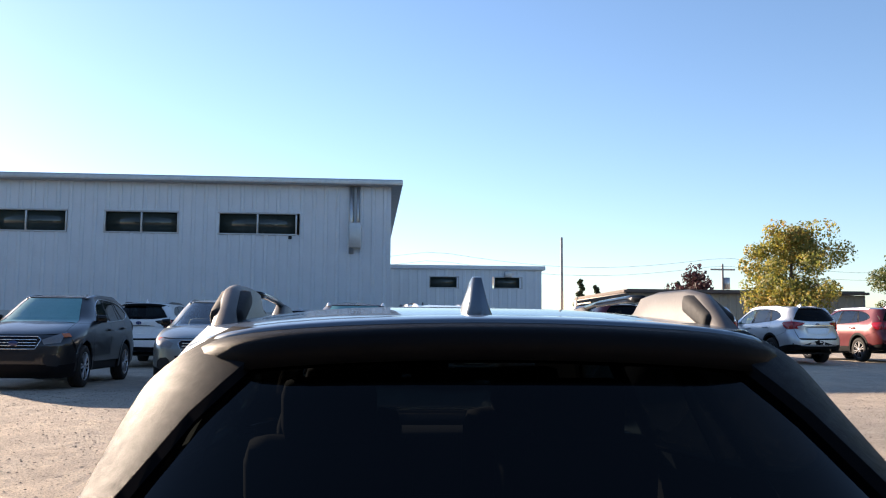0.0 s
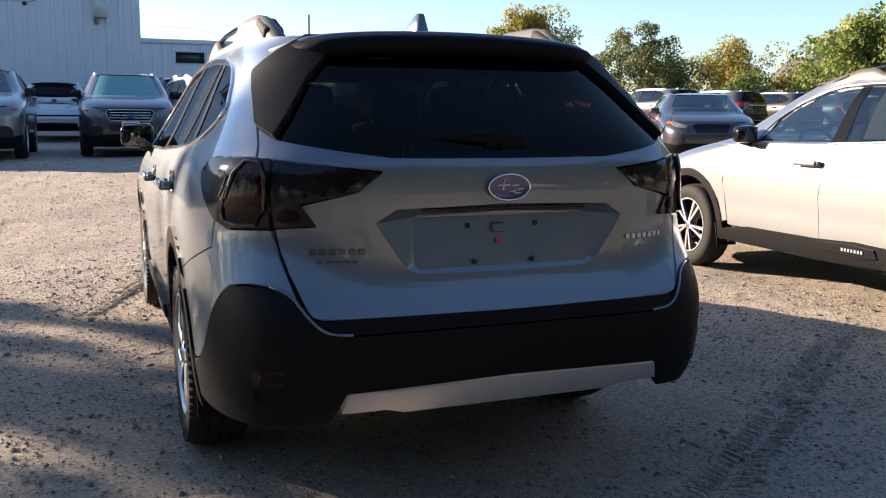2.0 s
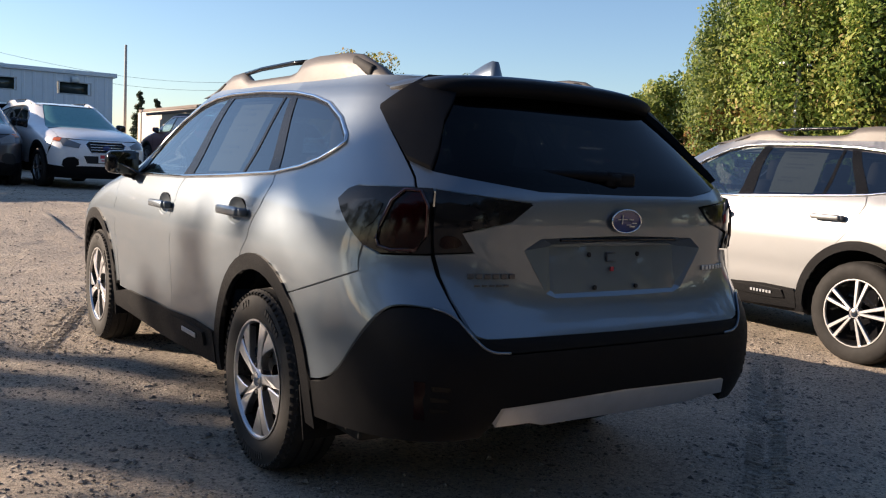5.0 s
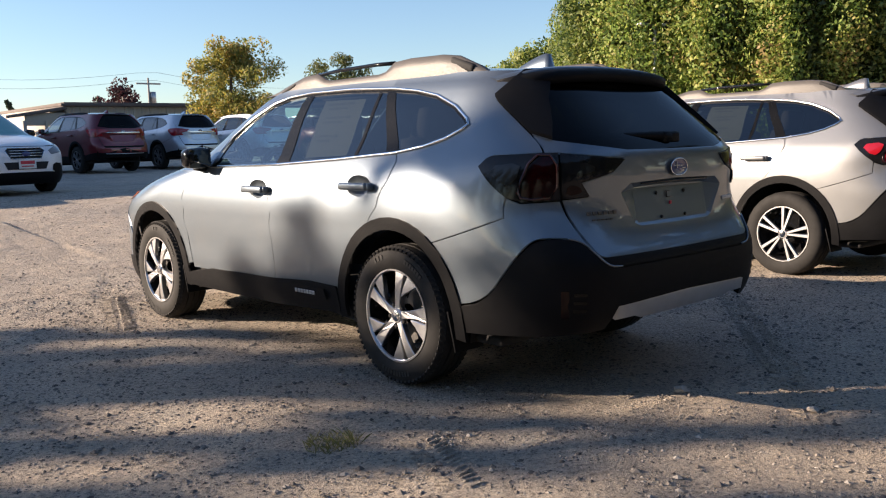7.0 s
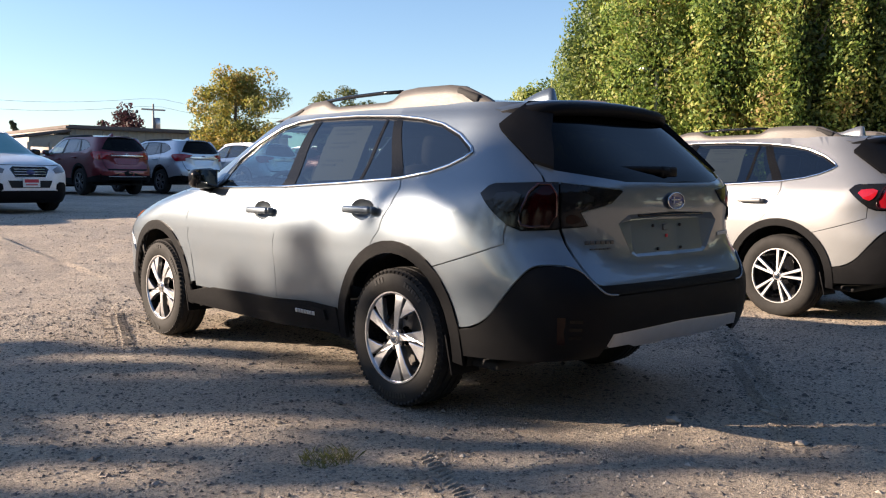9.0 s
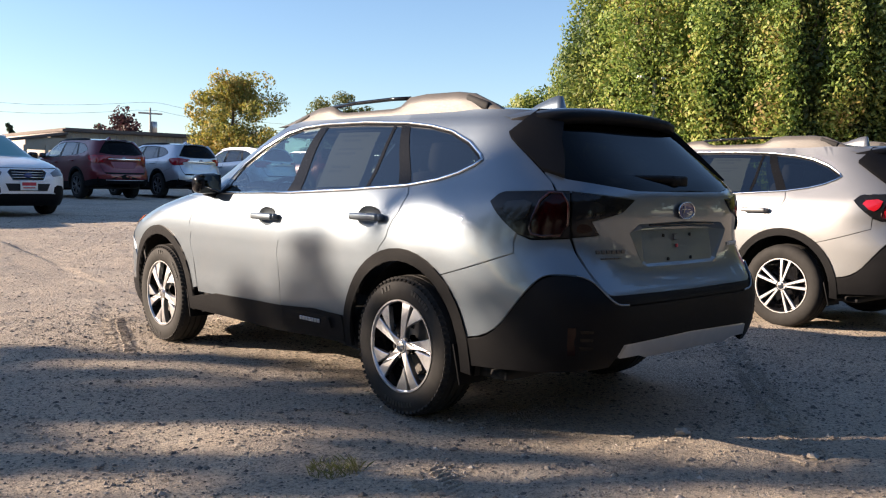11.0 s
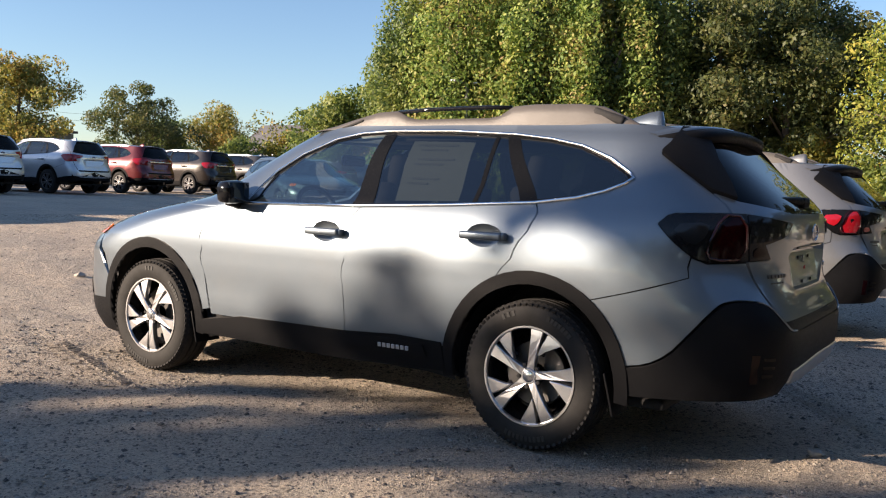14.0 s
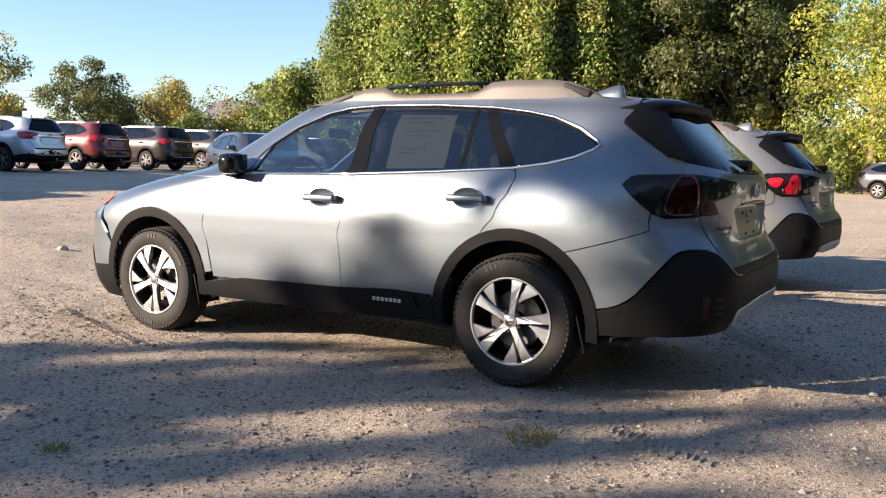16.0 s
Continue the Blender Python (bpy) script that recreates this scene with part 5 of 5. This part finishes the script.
def leaf_cloud(rng, centres, radii, count, size, droop=0.0):
    """Leaf quads, folded along the middle, in soft clumps."""
    c = np.array(centres)
    pick = rng.randint(0, len(c), count)
    dirs = rng.normal(size=(count, 3))
    dirs /= np.linalg.norm(dirs, axis=1, keepdims=True)
    rr = np.array(radii)[pick] * (0.35 + 0.65 * rng.rand(count, 1)[:, 0] ** 0.45)
    p = c[pick] + dirs * rr[:, None] * (1, 1, 0.8 + droop)
    if droop:
        p[:, 2] -= droop * rng.rand(count) * np.array(radii)[pick]
    out = dirs + 0.45 * rng.normal(size=(count, 3))
    out /= np.linalg.norm(out, axis=1, keepdims=True)
    a = rng.normal(size=(count, 3))
    a -= out * (a * out).sum(1)[:, None]
    a /= np.linalg.norm(a, axis=1, keepdims=True)
    b = np.cross(a, out)
    b /= np.maximum(np.linalg.norm(b, axis=1, keepdims=True), 1e-6)
    s = size * (0.6 + 0.8 * rng.rand(count))[:, None]
    V = np.stack([p - a * s, p + b * s * 0.55, p + a * s, p - b * s * 0.55], 1).reshape(-1, 3)
    return V, np.arange(count * 4).reshape(-1, 4)


def tree(x, y, h, w, mat, label, seed, leaves=5000, size=0.16, trunk=0.2, low=0.25, vine=False, category="tree", name="tree", gap=1.0):
    """A tapered trunk with limbs, and a crown of leaf clumps with gaps."""
    rng = np.random.RandomState(seed)
    z0 = float(lot(x, y)) - 0.1
    o = tagged(new(name), label, category)
    o.location = (x, y, z0)
    tops, limbs = [], []
    lean = rng.normal(size=2) * 0.03 * h
    trunk_pts = [(lean[0] * q**2 + 0.05 * math.sin(5 * q + seed), lean[1] * q**2, h * 0.8 * q) for q in np.linspace(0, 1, 7)]
    limbs.append(tube_bm(trunk_pts, [trunk * (1 - 0.85 * q) for q in np.linspace(0, 1, 7)], 8))
    n = 9 if w < 3 else 14
    cs, rs = [], []
    for k in range(n):
        q = low + (0.92 - low) * (k + rng.rand()) / n
        a = rng.rand() * 2 * math.pi + k * 2.4
        env = math.sin(math.pi * min(1, (q - low * 0.6) / (1 - low * 0.6)) ** 0.75) ** 0.6
        R = w * env * (0.65 + 0.35 * rng.rand())
        p0 = Vector((lean[0] * q**2, lean[1] * q**2, h * q * 0.8))
        p1 = p0 + Vector((R * math.cos(a), R * math.sin(a), h * 0.10 + 0.25 * R))
        mid = p0.lerp(p1, 0.5) + Vector((0, 0, 0.12 * R))
        limbs.append(tube_bm([p0, mid, p1], [trunk * 0.38 * (1.1 - q), trunk * 0.2 * (1.1 - q), 0.015], 6))
        for t in (0.45, 0.7, 0.9, 1.05):
            c = p0.lerp(p1, t) + Vector(rng.normal(size=3)) * 0.18 * w
            cs.append(tuple(c)), rs.append(w * (0.20 + 0.16 * rng.rand()))
    for _ in range(6):
        cs.append((rng.normal() * 0.25 * w, rng.normal() * 0.25 * w, h * (0.80 + 0.17 * rng.rand()))), rs.append(w * (0.2 + 0.12 * rng.rand()))
    for _ in range(16 if vine else 34):
        u = rng.normal(size=3)
        u = u / np.linalg.norm(u) * rng.rand() ** 0.4
        zc = h * (low + (0.95 - low) * 0.5)
        cs.append((u[0] * w * 0.80, u[1] * w * 0.80, zc + u[2] * h * (0.95 - low) * 0.42)), rs.append(w * (0.22 + 0.12 * rng.rand()))
    if vine:
        for _ in range(26):
            a = rng.rand() * 2 * math.pi
            rr = w * (0.55 + 0.45 * rng.rand())
            zz = h * (0.15 + 0.7 * rng.rand())
            for k in range(5):
                cs.append((rr * math.cos(a) + 0.15 * rng.normal(), rr * math.sin(a) + 0.15 * rng.normal(), zz - 0.55 * k)), rs.append(0.45 + 0.35 * rng.rand())
    part("trunk", merge(limbs), BARK, o)
    rs = [q * gap for q in rs]
    V, F = leaf_cloud(rng, cs, rs, leaves, size, 0.5 if vine else 0.0)
    V[:, 2] = np.maximum(V[:, 2], 0.05)
    cr = mesh_part("crown", V, F, mat, o, "", False)
    return o


def vine_tree(x, y, h, w, mat, inner, label, seed, columns=10, leaves=25000, size=0.112):
    """A tall tree whose crown is hung with separate curtains of vine; darker leaves between them stand for the shade in
    the hollows.
    """
    rng = np.random.RandomState(seed)
    z0 = float(lot(x, y)) - 0.1
    o = tagged(new("tree"), label, "tree")
    o.location = (x, y, z0)
    limbs = [tube_bm([(0, 0, 0), (0.1, 0.05, h * 0.4), (0.2, 0, h * 0.95)], [0.34, 0.24, 0.05], 8)]
    cs, rs, ds, dr = [], [], [], []
    for k in range(columns):
        a = 2.4 * k + 0.4 * rng.rand()
        q = math.sqrt((k + 0.5) / columns)
        R = w * (0.25 + 0.75 * q)
        top = h * (1.0 - 0.34 * q**2 - 0.16 * rng.rand())
        low = top * (0.03 + 0.30 * rng.rand() ** 1.6) if rng.rand() < 0.75 else top * 0.55
        px, py = R * math.cos(a), R * math.sin(a)
        limbs.append(tube_bm([(0.1, 0.03, h * 0.45), (px * 0.5, py * 0.5, top * 0.72), (px * 0.9, py * 0.9, top * 0.92)], [0.12, 0.07, 0.02], 5))
        z, c = top, 0.60 + 0.45 * rng.rand()
        while z > low:
            f = (top - z) / max(0.1, top - low)
            r = c * (0.75 + 0.55 * math.sin(2.2 * f + 0.5)) * (0.75 + 0.5 * rng.rand())
            cs.append((px * (1 + 0.10 * math.sin(3 * f)) + 0.22 * rng.normal(), py * (1 + 0.10 * math.sin(3 * f)) + 0.22 * rng.normal(), z)), rs.append(r)
            z -= 0.42 + 0.25 * rng.rand()
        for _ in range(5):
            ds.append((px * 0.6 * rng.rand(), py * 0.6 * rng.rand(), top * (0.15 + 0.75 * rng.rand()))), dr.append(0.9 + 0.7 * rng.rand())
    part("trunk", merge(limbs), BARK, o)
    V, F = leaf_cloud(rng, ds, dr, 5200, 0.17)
    mesh_part("crown", V, F, inner, o, "inner foliage coloured dark to stand for its shade", False)
    V, F = leaf_cloud(rng, cs, rs, leaves, size, 0.25)
    V[:, 2] = np.maximum(V[:, 2], 0.05)
    mesh_part("vines", V, F, mat, o, "curtains of vine leaves", False)
    return o


AZ = lambda a, d, ex=-4.5, ey=-1.5: (ex + d * math.sin(radians(a)), ey + d * math.cos(radians(a)))
tree(21.2, 42.5, 7.0, 2.7, AUTUMN, "round autumn tree with yellowing leaves", 11, 22000, 0.085, 0.2, 0.02)
tree(31.5, 46, 6.6, 3.2, OLIVE, "loose olive green tree behind the parked cars", 15, 15000, 0.085, 0.2, 0.12, gap=0.72)
tree(40.5, 49, 6.2, 3.2, AUTUMN, "yellow autumn tree behind the parked cars", 13, 16000, 0.085, 0.18, 0.05)
tree(36.5, 50, 5.2, 2.6, GREEN, "small green tree behind the parked cars", 14, 9000, 0.085, 0.14, 0.05, gap=0.8)
# OLIVE and DARKGREEN put the wood's shaded side and depth into the leaf colour
for i, (a, dd, h, w, m, lab) in enumerate(((49.6, 58, 6.5, 3.2, GREEN, "dense green bushy tree behind cars"), (52.0, 60, 8.2, 3.0, GREEN, "dense green tree beside tall trees"), (53.2, 54, 5.8, 2.4, RUST, "rust brown shrub tree"),
        (73.0, 53, 16, 4.2, OLIVE, "tall dark green tree in the wood"), (77.0, 54, 14.5, 4.2, OLIVE, "tall dark green tree in the wood"), (69.5, 56, 17, 4.2, GREEN, "tall green tree in the wood"), (79.5, 57, 12.5, 4.0, OLIVE, "dark green tree in the wood"),
        (61.0, 60, 18, 5.0, OLIVE, "tall dark tree behind the vines"), (66.0, 61, 18, 5.0, OLIVE, "tall dark tree behind the vines"), (71, 61, 17, 5, OLIVE, "tall dark tree in the wood"), (57.2, 60, 17, 4.0, OLIVE, "tall dark tree behind the vines"), (75.5, 60, 15, 5, DARKGREEN, "tall shaded tree deep in the wood"),
        (85.0, 50, 11.0, 4.4, LIME, "broad yellow-green tree at the lot's edge"), (90.5, 48, 11.5, 4.6, LIME, "broad yellow-green tree beside the lot"), (97, 50, 11.5, 4.6, GREEN, "broad green tree beside the lot"))):
    x, y = AZ(a, dd)
    tree(x, y, h, w, m, lab, 20 + i, 22000 if h > 10 else 14000, 0.125 if m is not LIME else 0.10, 0.28, 0.06)
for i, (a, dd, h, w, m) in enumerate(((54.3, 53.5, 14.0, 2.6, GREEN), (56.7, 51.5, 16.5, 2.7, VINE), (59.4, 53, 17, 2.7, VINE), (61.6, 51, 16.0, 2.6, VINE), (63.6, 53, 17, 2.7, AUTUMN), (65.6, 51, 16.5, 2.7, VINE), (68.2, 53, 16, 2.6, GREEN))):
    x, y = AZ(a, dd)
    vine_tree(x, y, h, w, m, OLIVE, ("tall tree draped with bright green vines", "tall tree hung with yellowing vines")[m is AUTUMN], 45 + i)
for i in range(22):
    a = 43 + 2.8 * i + 0.9 * math.sin(i * 2.3)
    x, y = AZ(a, 62 + 3 * math.sin(i * 1.7) - (8 if a > 78 else 0))
    tree(x, y, 3.4 + 1.3 * math.sin(i * 1.1) ** 2, 2.6, (GREEN, AUTUMN, GREEN, RUST)[i % 4], "low leafy bush along the lot's edge", 120 + i, 5200, 0.12, 0.08, 0.02, category="bush", name="bush")
def conifer(x, y, h, w, seed):
    rng = np.random.RandomState(seed)
    o = tagged(new("conifer"), "small dark conifer far behind the buildings", "tree")
    o.location = (x, y, 0.6)
    part("trunk", tube_bm([(0, 0, 0), (0, 0, h)], [0.16, 0.02], 6), BARK, o)
    cs, rs = [], []
    for k in range(int(h * 5)):
        q = 0.12 + 0.86 * k / (h * 5)
        a, R = rng.rand() * 6.28, w * (1 - q) ** 0.8 * (0.5 + 0.5 * rng.rand())
        cs.append((R * math.cos(a), R * math.sin(a), h * q)), rs.append(0.18 + 0.45 * (1 - q))
    V, F = leaf_cloud(rng, cs, rs, 1600, 0.16)
    mesh_part("crown", V, F, DARKGREEN, o, "", False)


for i, (a, d, h, w) in enumerate(((16.2, 92, 6.6, 1.1), (17.2, 90, 5.8, 1.5), (22.1, 95, 6.4, 0.9))):
    conifer(*AZ(a, d), h, w, 150 + i)
x, y = AZ(23.4, 80)
tree(x, y, 6.8, 2.2, MAROON, "dark maroon tree behind the tan building", 155, 3500, 0.16, 0.2, 0.1)
# ---- unseen shade trees up-sun of the lot, and unseen dark trees added behind it ----
def along_sun(a, c):
    """Plan place from the distance along the sunlight and across it."""
    return 0.72 * a + 0.69 * c, -0.69 * a + 0.72 * c


for i, (c, h, w, n, a) in enumerate(((-9.0, 11.0, 2.6, 5200, -22), (-5.4, 9.0, 2.0, 3400, -21.5), (-2.9, 6.0, 1.5, 1800, -22), (-13, 11.5, 2.8, 5600, -23), (-17.5, 11.5, 3.0, 6000, -22), (-22, 11, 3.0, 6000, -22))):
    x, y = along_sun(a, c)
    tree(x, y, h, w, OLIVE, "leafy shade tree beside the lot", 60 + i, int(n * 0.8), 0.13, 0.13, 0.12, gap=0.62)
# out of view; added to darken rear reflections and cut the sky's fill
for i, a in enumerate(range(104, 262, 13)):
    x, y = AZ(a, (19 if 115 < a < 225 else 23) + 1.5 * math.sin(i * 2.1), 0, 0)
    tree(x, y, 9.5 + 1.5 * math.sin(i * 1.3), 3.6, DARKGREEN, "unseen dark green tree behind the lot, added to dim reflections", 80 + i, 5200, 0.30, 0.24, 0.03)



def sparse_tree(c0, a, clumps, seed):
    """A thin unseen tree, its few leaf clumps placed to shade chosen spots and let the sun through between; clumps are
    (across, height, radius).
    """
    rng = np.random.RandomState(seed)
    x0, y0 = along_sun(a, c0)
    o = tagged(new("tree"), "thin unseen tree with leaf clumps placed to cast dapples", "tree")
    z0 = float(lot(x0, y0)) - 0.1
    o.location = (x0, y0, z0)
    limbs = [tube_bm([(0, 0, 0), (0.05, 0.02, 2.5), (0, 0, 5.0), (0.05, 0, 6.6)], [0.09, 0.07, 0.05, 0.02], 8)]
    cs, rs = [], []
    for c, h, r in clumps:
        dx, dy = along_sun(rng.normal() * 0.5, c - c0)
        tip = Vector((dx, dy, h - z0))
        root = Vector((0.02, 0.01, max(2.0, min(6.2, h - z0 - 0.35 * abs(c - c0) - 0.4))))
        limbs.append(tube_bm([root, root.lerp(tip, 0.5) + Vector((0, 0, 0.1)), tip], [0.022, 0.014, 0.008], 5))
        for _ in range(4):
            cs.append(tuple(tip + Vector(rng.normal(size=3)) * r * 0.45)), rs.append(r * 0.6)
    part("trunk", merge(limbs), BARK, o)
    V, F = leaf_cloud(rng, cs, rs, 170 * len(clumps), 0.085)
    mesh_part("crown", V, F, OLIVE, o, "", False)


# clump places follow the shade patches wanted on the car's side and the dirt
sparse_tree(0.7, -22, [(0.95, 6.45, 0.26), (0.62, 6.62, 0.24), (1.25, 6.25, 0.22), (0.35, 6.35, 0.28), (0.75, 6.15, 0.30), (1.45, 5.7, 0.30), (1.15, 5.85, 0.3), (0.5, 5.75, 0.33), (0.9, 5.45, 0.33), (1.6, 5.3, 0.3), (0.2, 5.5, 0.3), (0.1, 6.75, 0.2)], 41)
sparse_tree(-0.5, -21.6, [(-0.10, 7.05, 0.28), (-0.35, 7.02, 0.28), (-0.28, 7.25, 0.16), (0.01, 7.13, 0.18), (-0.27, 6.84, 0.12), (0.33, 6.84, 0.12), (-0.42, 6.66, 0.15), (0.17, 7.14, 0.16), (-0.05, 7.32, 0.14), (-0.9, 5.45, 0.34), (-0.5, 5.6, 0.32), (-0.2, 5.4, 0.34), (0.1, 5.65, 0.30), (0.4, 5.45, 0.33), (-1.2, 5.7, 0.34), (-0.75, 5.8, 0.30), (-0.35, 5.88, 0.22), (-1.1, 5.25, 0.30), (-1.5, 5.5, 0.34), (-0.9, 6.2, 0.14), (-0.6, 6.38, 0.12), (-1.3, 6.5, 0.14)], 42)

# ---- loose stones, grass tufts, tread prints ----
STONE, sn, sl, sb = nodes_of("gravel_stone")
sg = sn.new("ShaderNodeNewGeometry")
sl.new(ramp(sn, sl, sg.outputs["Random Per Island"], [(0.0, (0.07, 0.064, 0.060)), (0.45, (0.19, 0.165, 0.14)), (0.8, (0.30, 0.262, 0.215)), (1.0, (0.42, 0.38, 0.33))]), sb.inputs["Base Color"])
sb.inputs["Roughness"].default_value = 0.9


def ground_at(x, y):
    return lot(x, y) + relief(x, y) - 0.002


def pebbles(count, seed, xr, yr, s0, s1, power):
    """Angular pebbles, five-sided, half sunk in the dirt."""
    rng = np.random.RandomState(seed)
    x, y = xr[0] + (xr[1] - xr[0]) * rng.rand(count), yr[0] + (yr[1] - yr[0]) * rng.rand(count)
    s = s0 + (s1 - s0) * rng.rand(count) ** power
    base = np.array([(0, 0, 0.75)] + [(math.cos(k * 1.2566), math.sin(k * 1.2566), 0.1) for k in range(5)] + [(0, 0, -0.5)])
    V = base[None] * (0.75 + 0.5 * rng.rand(count, 7, 1)) * s[:, None, None] * np.stack([0.8 + 0.6 * rng.rand(count), 0.8 + 0.4 * rng.rand(count), 0.6 + 0.5 * rng.rand(count)], 1)[:, None, :]
    th = rng.rand(count) * 6.28
    X = V[:, :, 0] * np.cos(th)[:, None] - V[:, :, 1] * np.sin(th)[:, None] + x[:, None]
    Yv = V[:, :, 0] * np.sin(th)[:, None] + V[:, :, 1] * np.cos(th)[:, None] + y[:, None]
    Z = V[:, :, 2] + ground_at(x, y)[:, None]
    f = []
    for k in range(5):
        f += [(0, 1 + k, 1 + (k + 1) % 5), (6, 1 + (k + 1) % 5, 1 + k)]
    F = (np.array(f)[None] + 7 * np.arange(count)[:, None, None]).reshape(-1, 3)
    return np.stack([X, Yv, Z], -1).reshape(-1, 3), F


pv, pf = pebbles(90000, 5, (-6, 4), (-3.2, 5.5), 0.0025, 0.009, 2.2)
qv, qf = pebbles(60000, 6, (-10, 10), (-5, 15), 0.004, 0.016, 3.4)
rv, rf = pebbles(9000, 7, (-6, 4), (-3.2, 6), 0.006, 0.020, 3.0)
tagged(mesh_part("gravel", np.concatenate([pv, qv, rv]), np.concatenate([pf, qf + len(pv), rf + len(pv) + len(qv)]), STONE, None, "", False), "loose grey and tan gravel scattered on dirt", "gravel", "", "stuff")
for x, y, s in ((-0.11, -0.04, 0.045), (1.35, 7.9, 0.075), (0.05, -0.6, 0.035)):
    bm = bmesh.new()
    bmesh.ops.create_icosphere(bm, subdivisions=2, radius=s)
    for v in bm.verts:
        v.co *= 0.8 + 0.4 * noise.noise(v.co * 30 + Vector((x, y, 0)))
        v.co.z *= 0.6
    o = part("stone", bm, STONE, None, "", False)
    o.location = (x, y, float(ground_at(x, y)) + 0.2 * s)
    tagged(o, "small tan stone lying on the dirt", "stone", "stones on the lot")
BLADE = leaf_mat("grass_blades", [(0.062, 0.074, 0.019), (0.112, 0.118, 0.031), (0.155, 0.136, 0.056)])


def tuft(x, y, n, r, seed):
    rng = np.random.RandomState(seed)
    V, F = [], []
    for k in range(n):
        a, q = rng.rand() * 6.28, r * rng.rand() ** 0.6
        px, py = q * math.cos(a), q * math.sin(a)
        h = 0.02 + 0.035 * rng.rand()
        lx, ly = rng.normal(size=2) * 0.02
        w = 0.0022
        i = len(V)
        V += [(px - w, py, 0), (px + w, py, 0), (px + lx * 0.5, py + ly * 0.5, h * 0.7), (px + lx, py + ly, h)]
        F += [(i, i + 1, i + 2), (i, i + 2, i + 3)]
    o = mesh_part("grass_tuft", V, F, BLADE, None, "", False)
    o.location = (x, y, float(ground_at(x, y)))
    tagged(o, "small dry green grass tuft in the dirt", "grass", "", "stuff")


tuft(-1.66, 0.63, 160, 0.12, 1), tuft(-2.9, 2.2, 40, 0.06, 2)


# ---- tyre prints pressed up in the dirt ----
def tyre_print(x, y, th, length, seed):
    rng = np.random.RandomState(seed)
    bm = bmesh.new()
    n = int(length / 0.045)
    for k in range(n):
        for side in (-1, 1):
            if rng.rand() < 0.12:
                continue
            m = Matrix.Translation((0.052 * side + 0.004 * rng.normal(), k * 0.045 + 0.006 * rng.normal(), 0)) @ Matrix.Rotation(side * 0.5 + 0.1 * rng.normal(), 4, "Z")
            b = bmesh.new()
            bmesh.ops.create_cube(b, size=1)
            bmesh.ops.scale(b, vec=(0.085, 0.016 + 0.006 * rng.rand(), 0.005 + 0.004 * rng.rand()), verts=b.verts)
            for v in b.verts:
                if v.co.z > 0:
                    v.co.x, v.co.y = v.co.x * 0.75, v.co.y * 0.45
            bmesh.ops.transform(b, matrix=m, verts=b.verts)
            vs = [bm.verts.new(v.co) for v in b.verts]
            b.verts.index_update()
            for f in b.faces:
                bm.faces.new([vs[v.index] for v in f.verts])
            b.free()
    bmesh.ops.transform(bm, matrix=pose(x, y, 0.002, 0, 0, th), verts=bm.verts)
    for v in bm.verts:
        v.co.z += float(ground_at(np.array([v.co.x]), np.array([v.co.y]))[0])
    o = part("tyre_print", bm, DIRT, None, "", False)
    tagged(o, "tyre tread print pressed in the dirt", "tyre track", "", "stuff")


for k, (x, y, th, length) in enumerate(((-1.30, 3.66, -20, 1.6), (0.0, -0.62, -54, 3.7), (-1.62, -0.1, -25, 0.6))):
    tyre_print(x, y, th, length, k + 1)
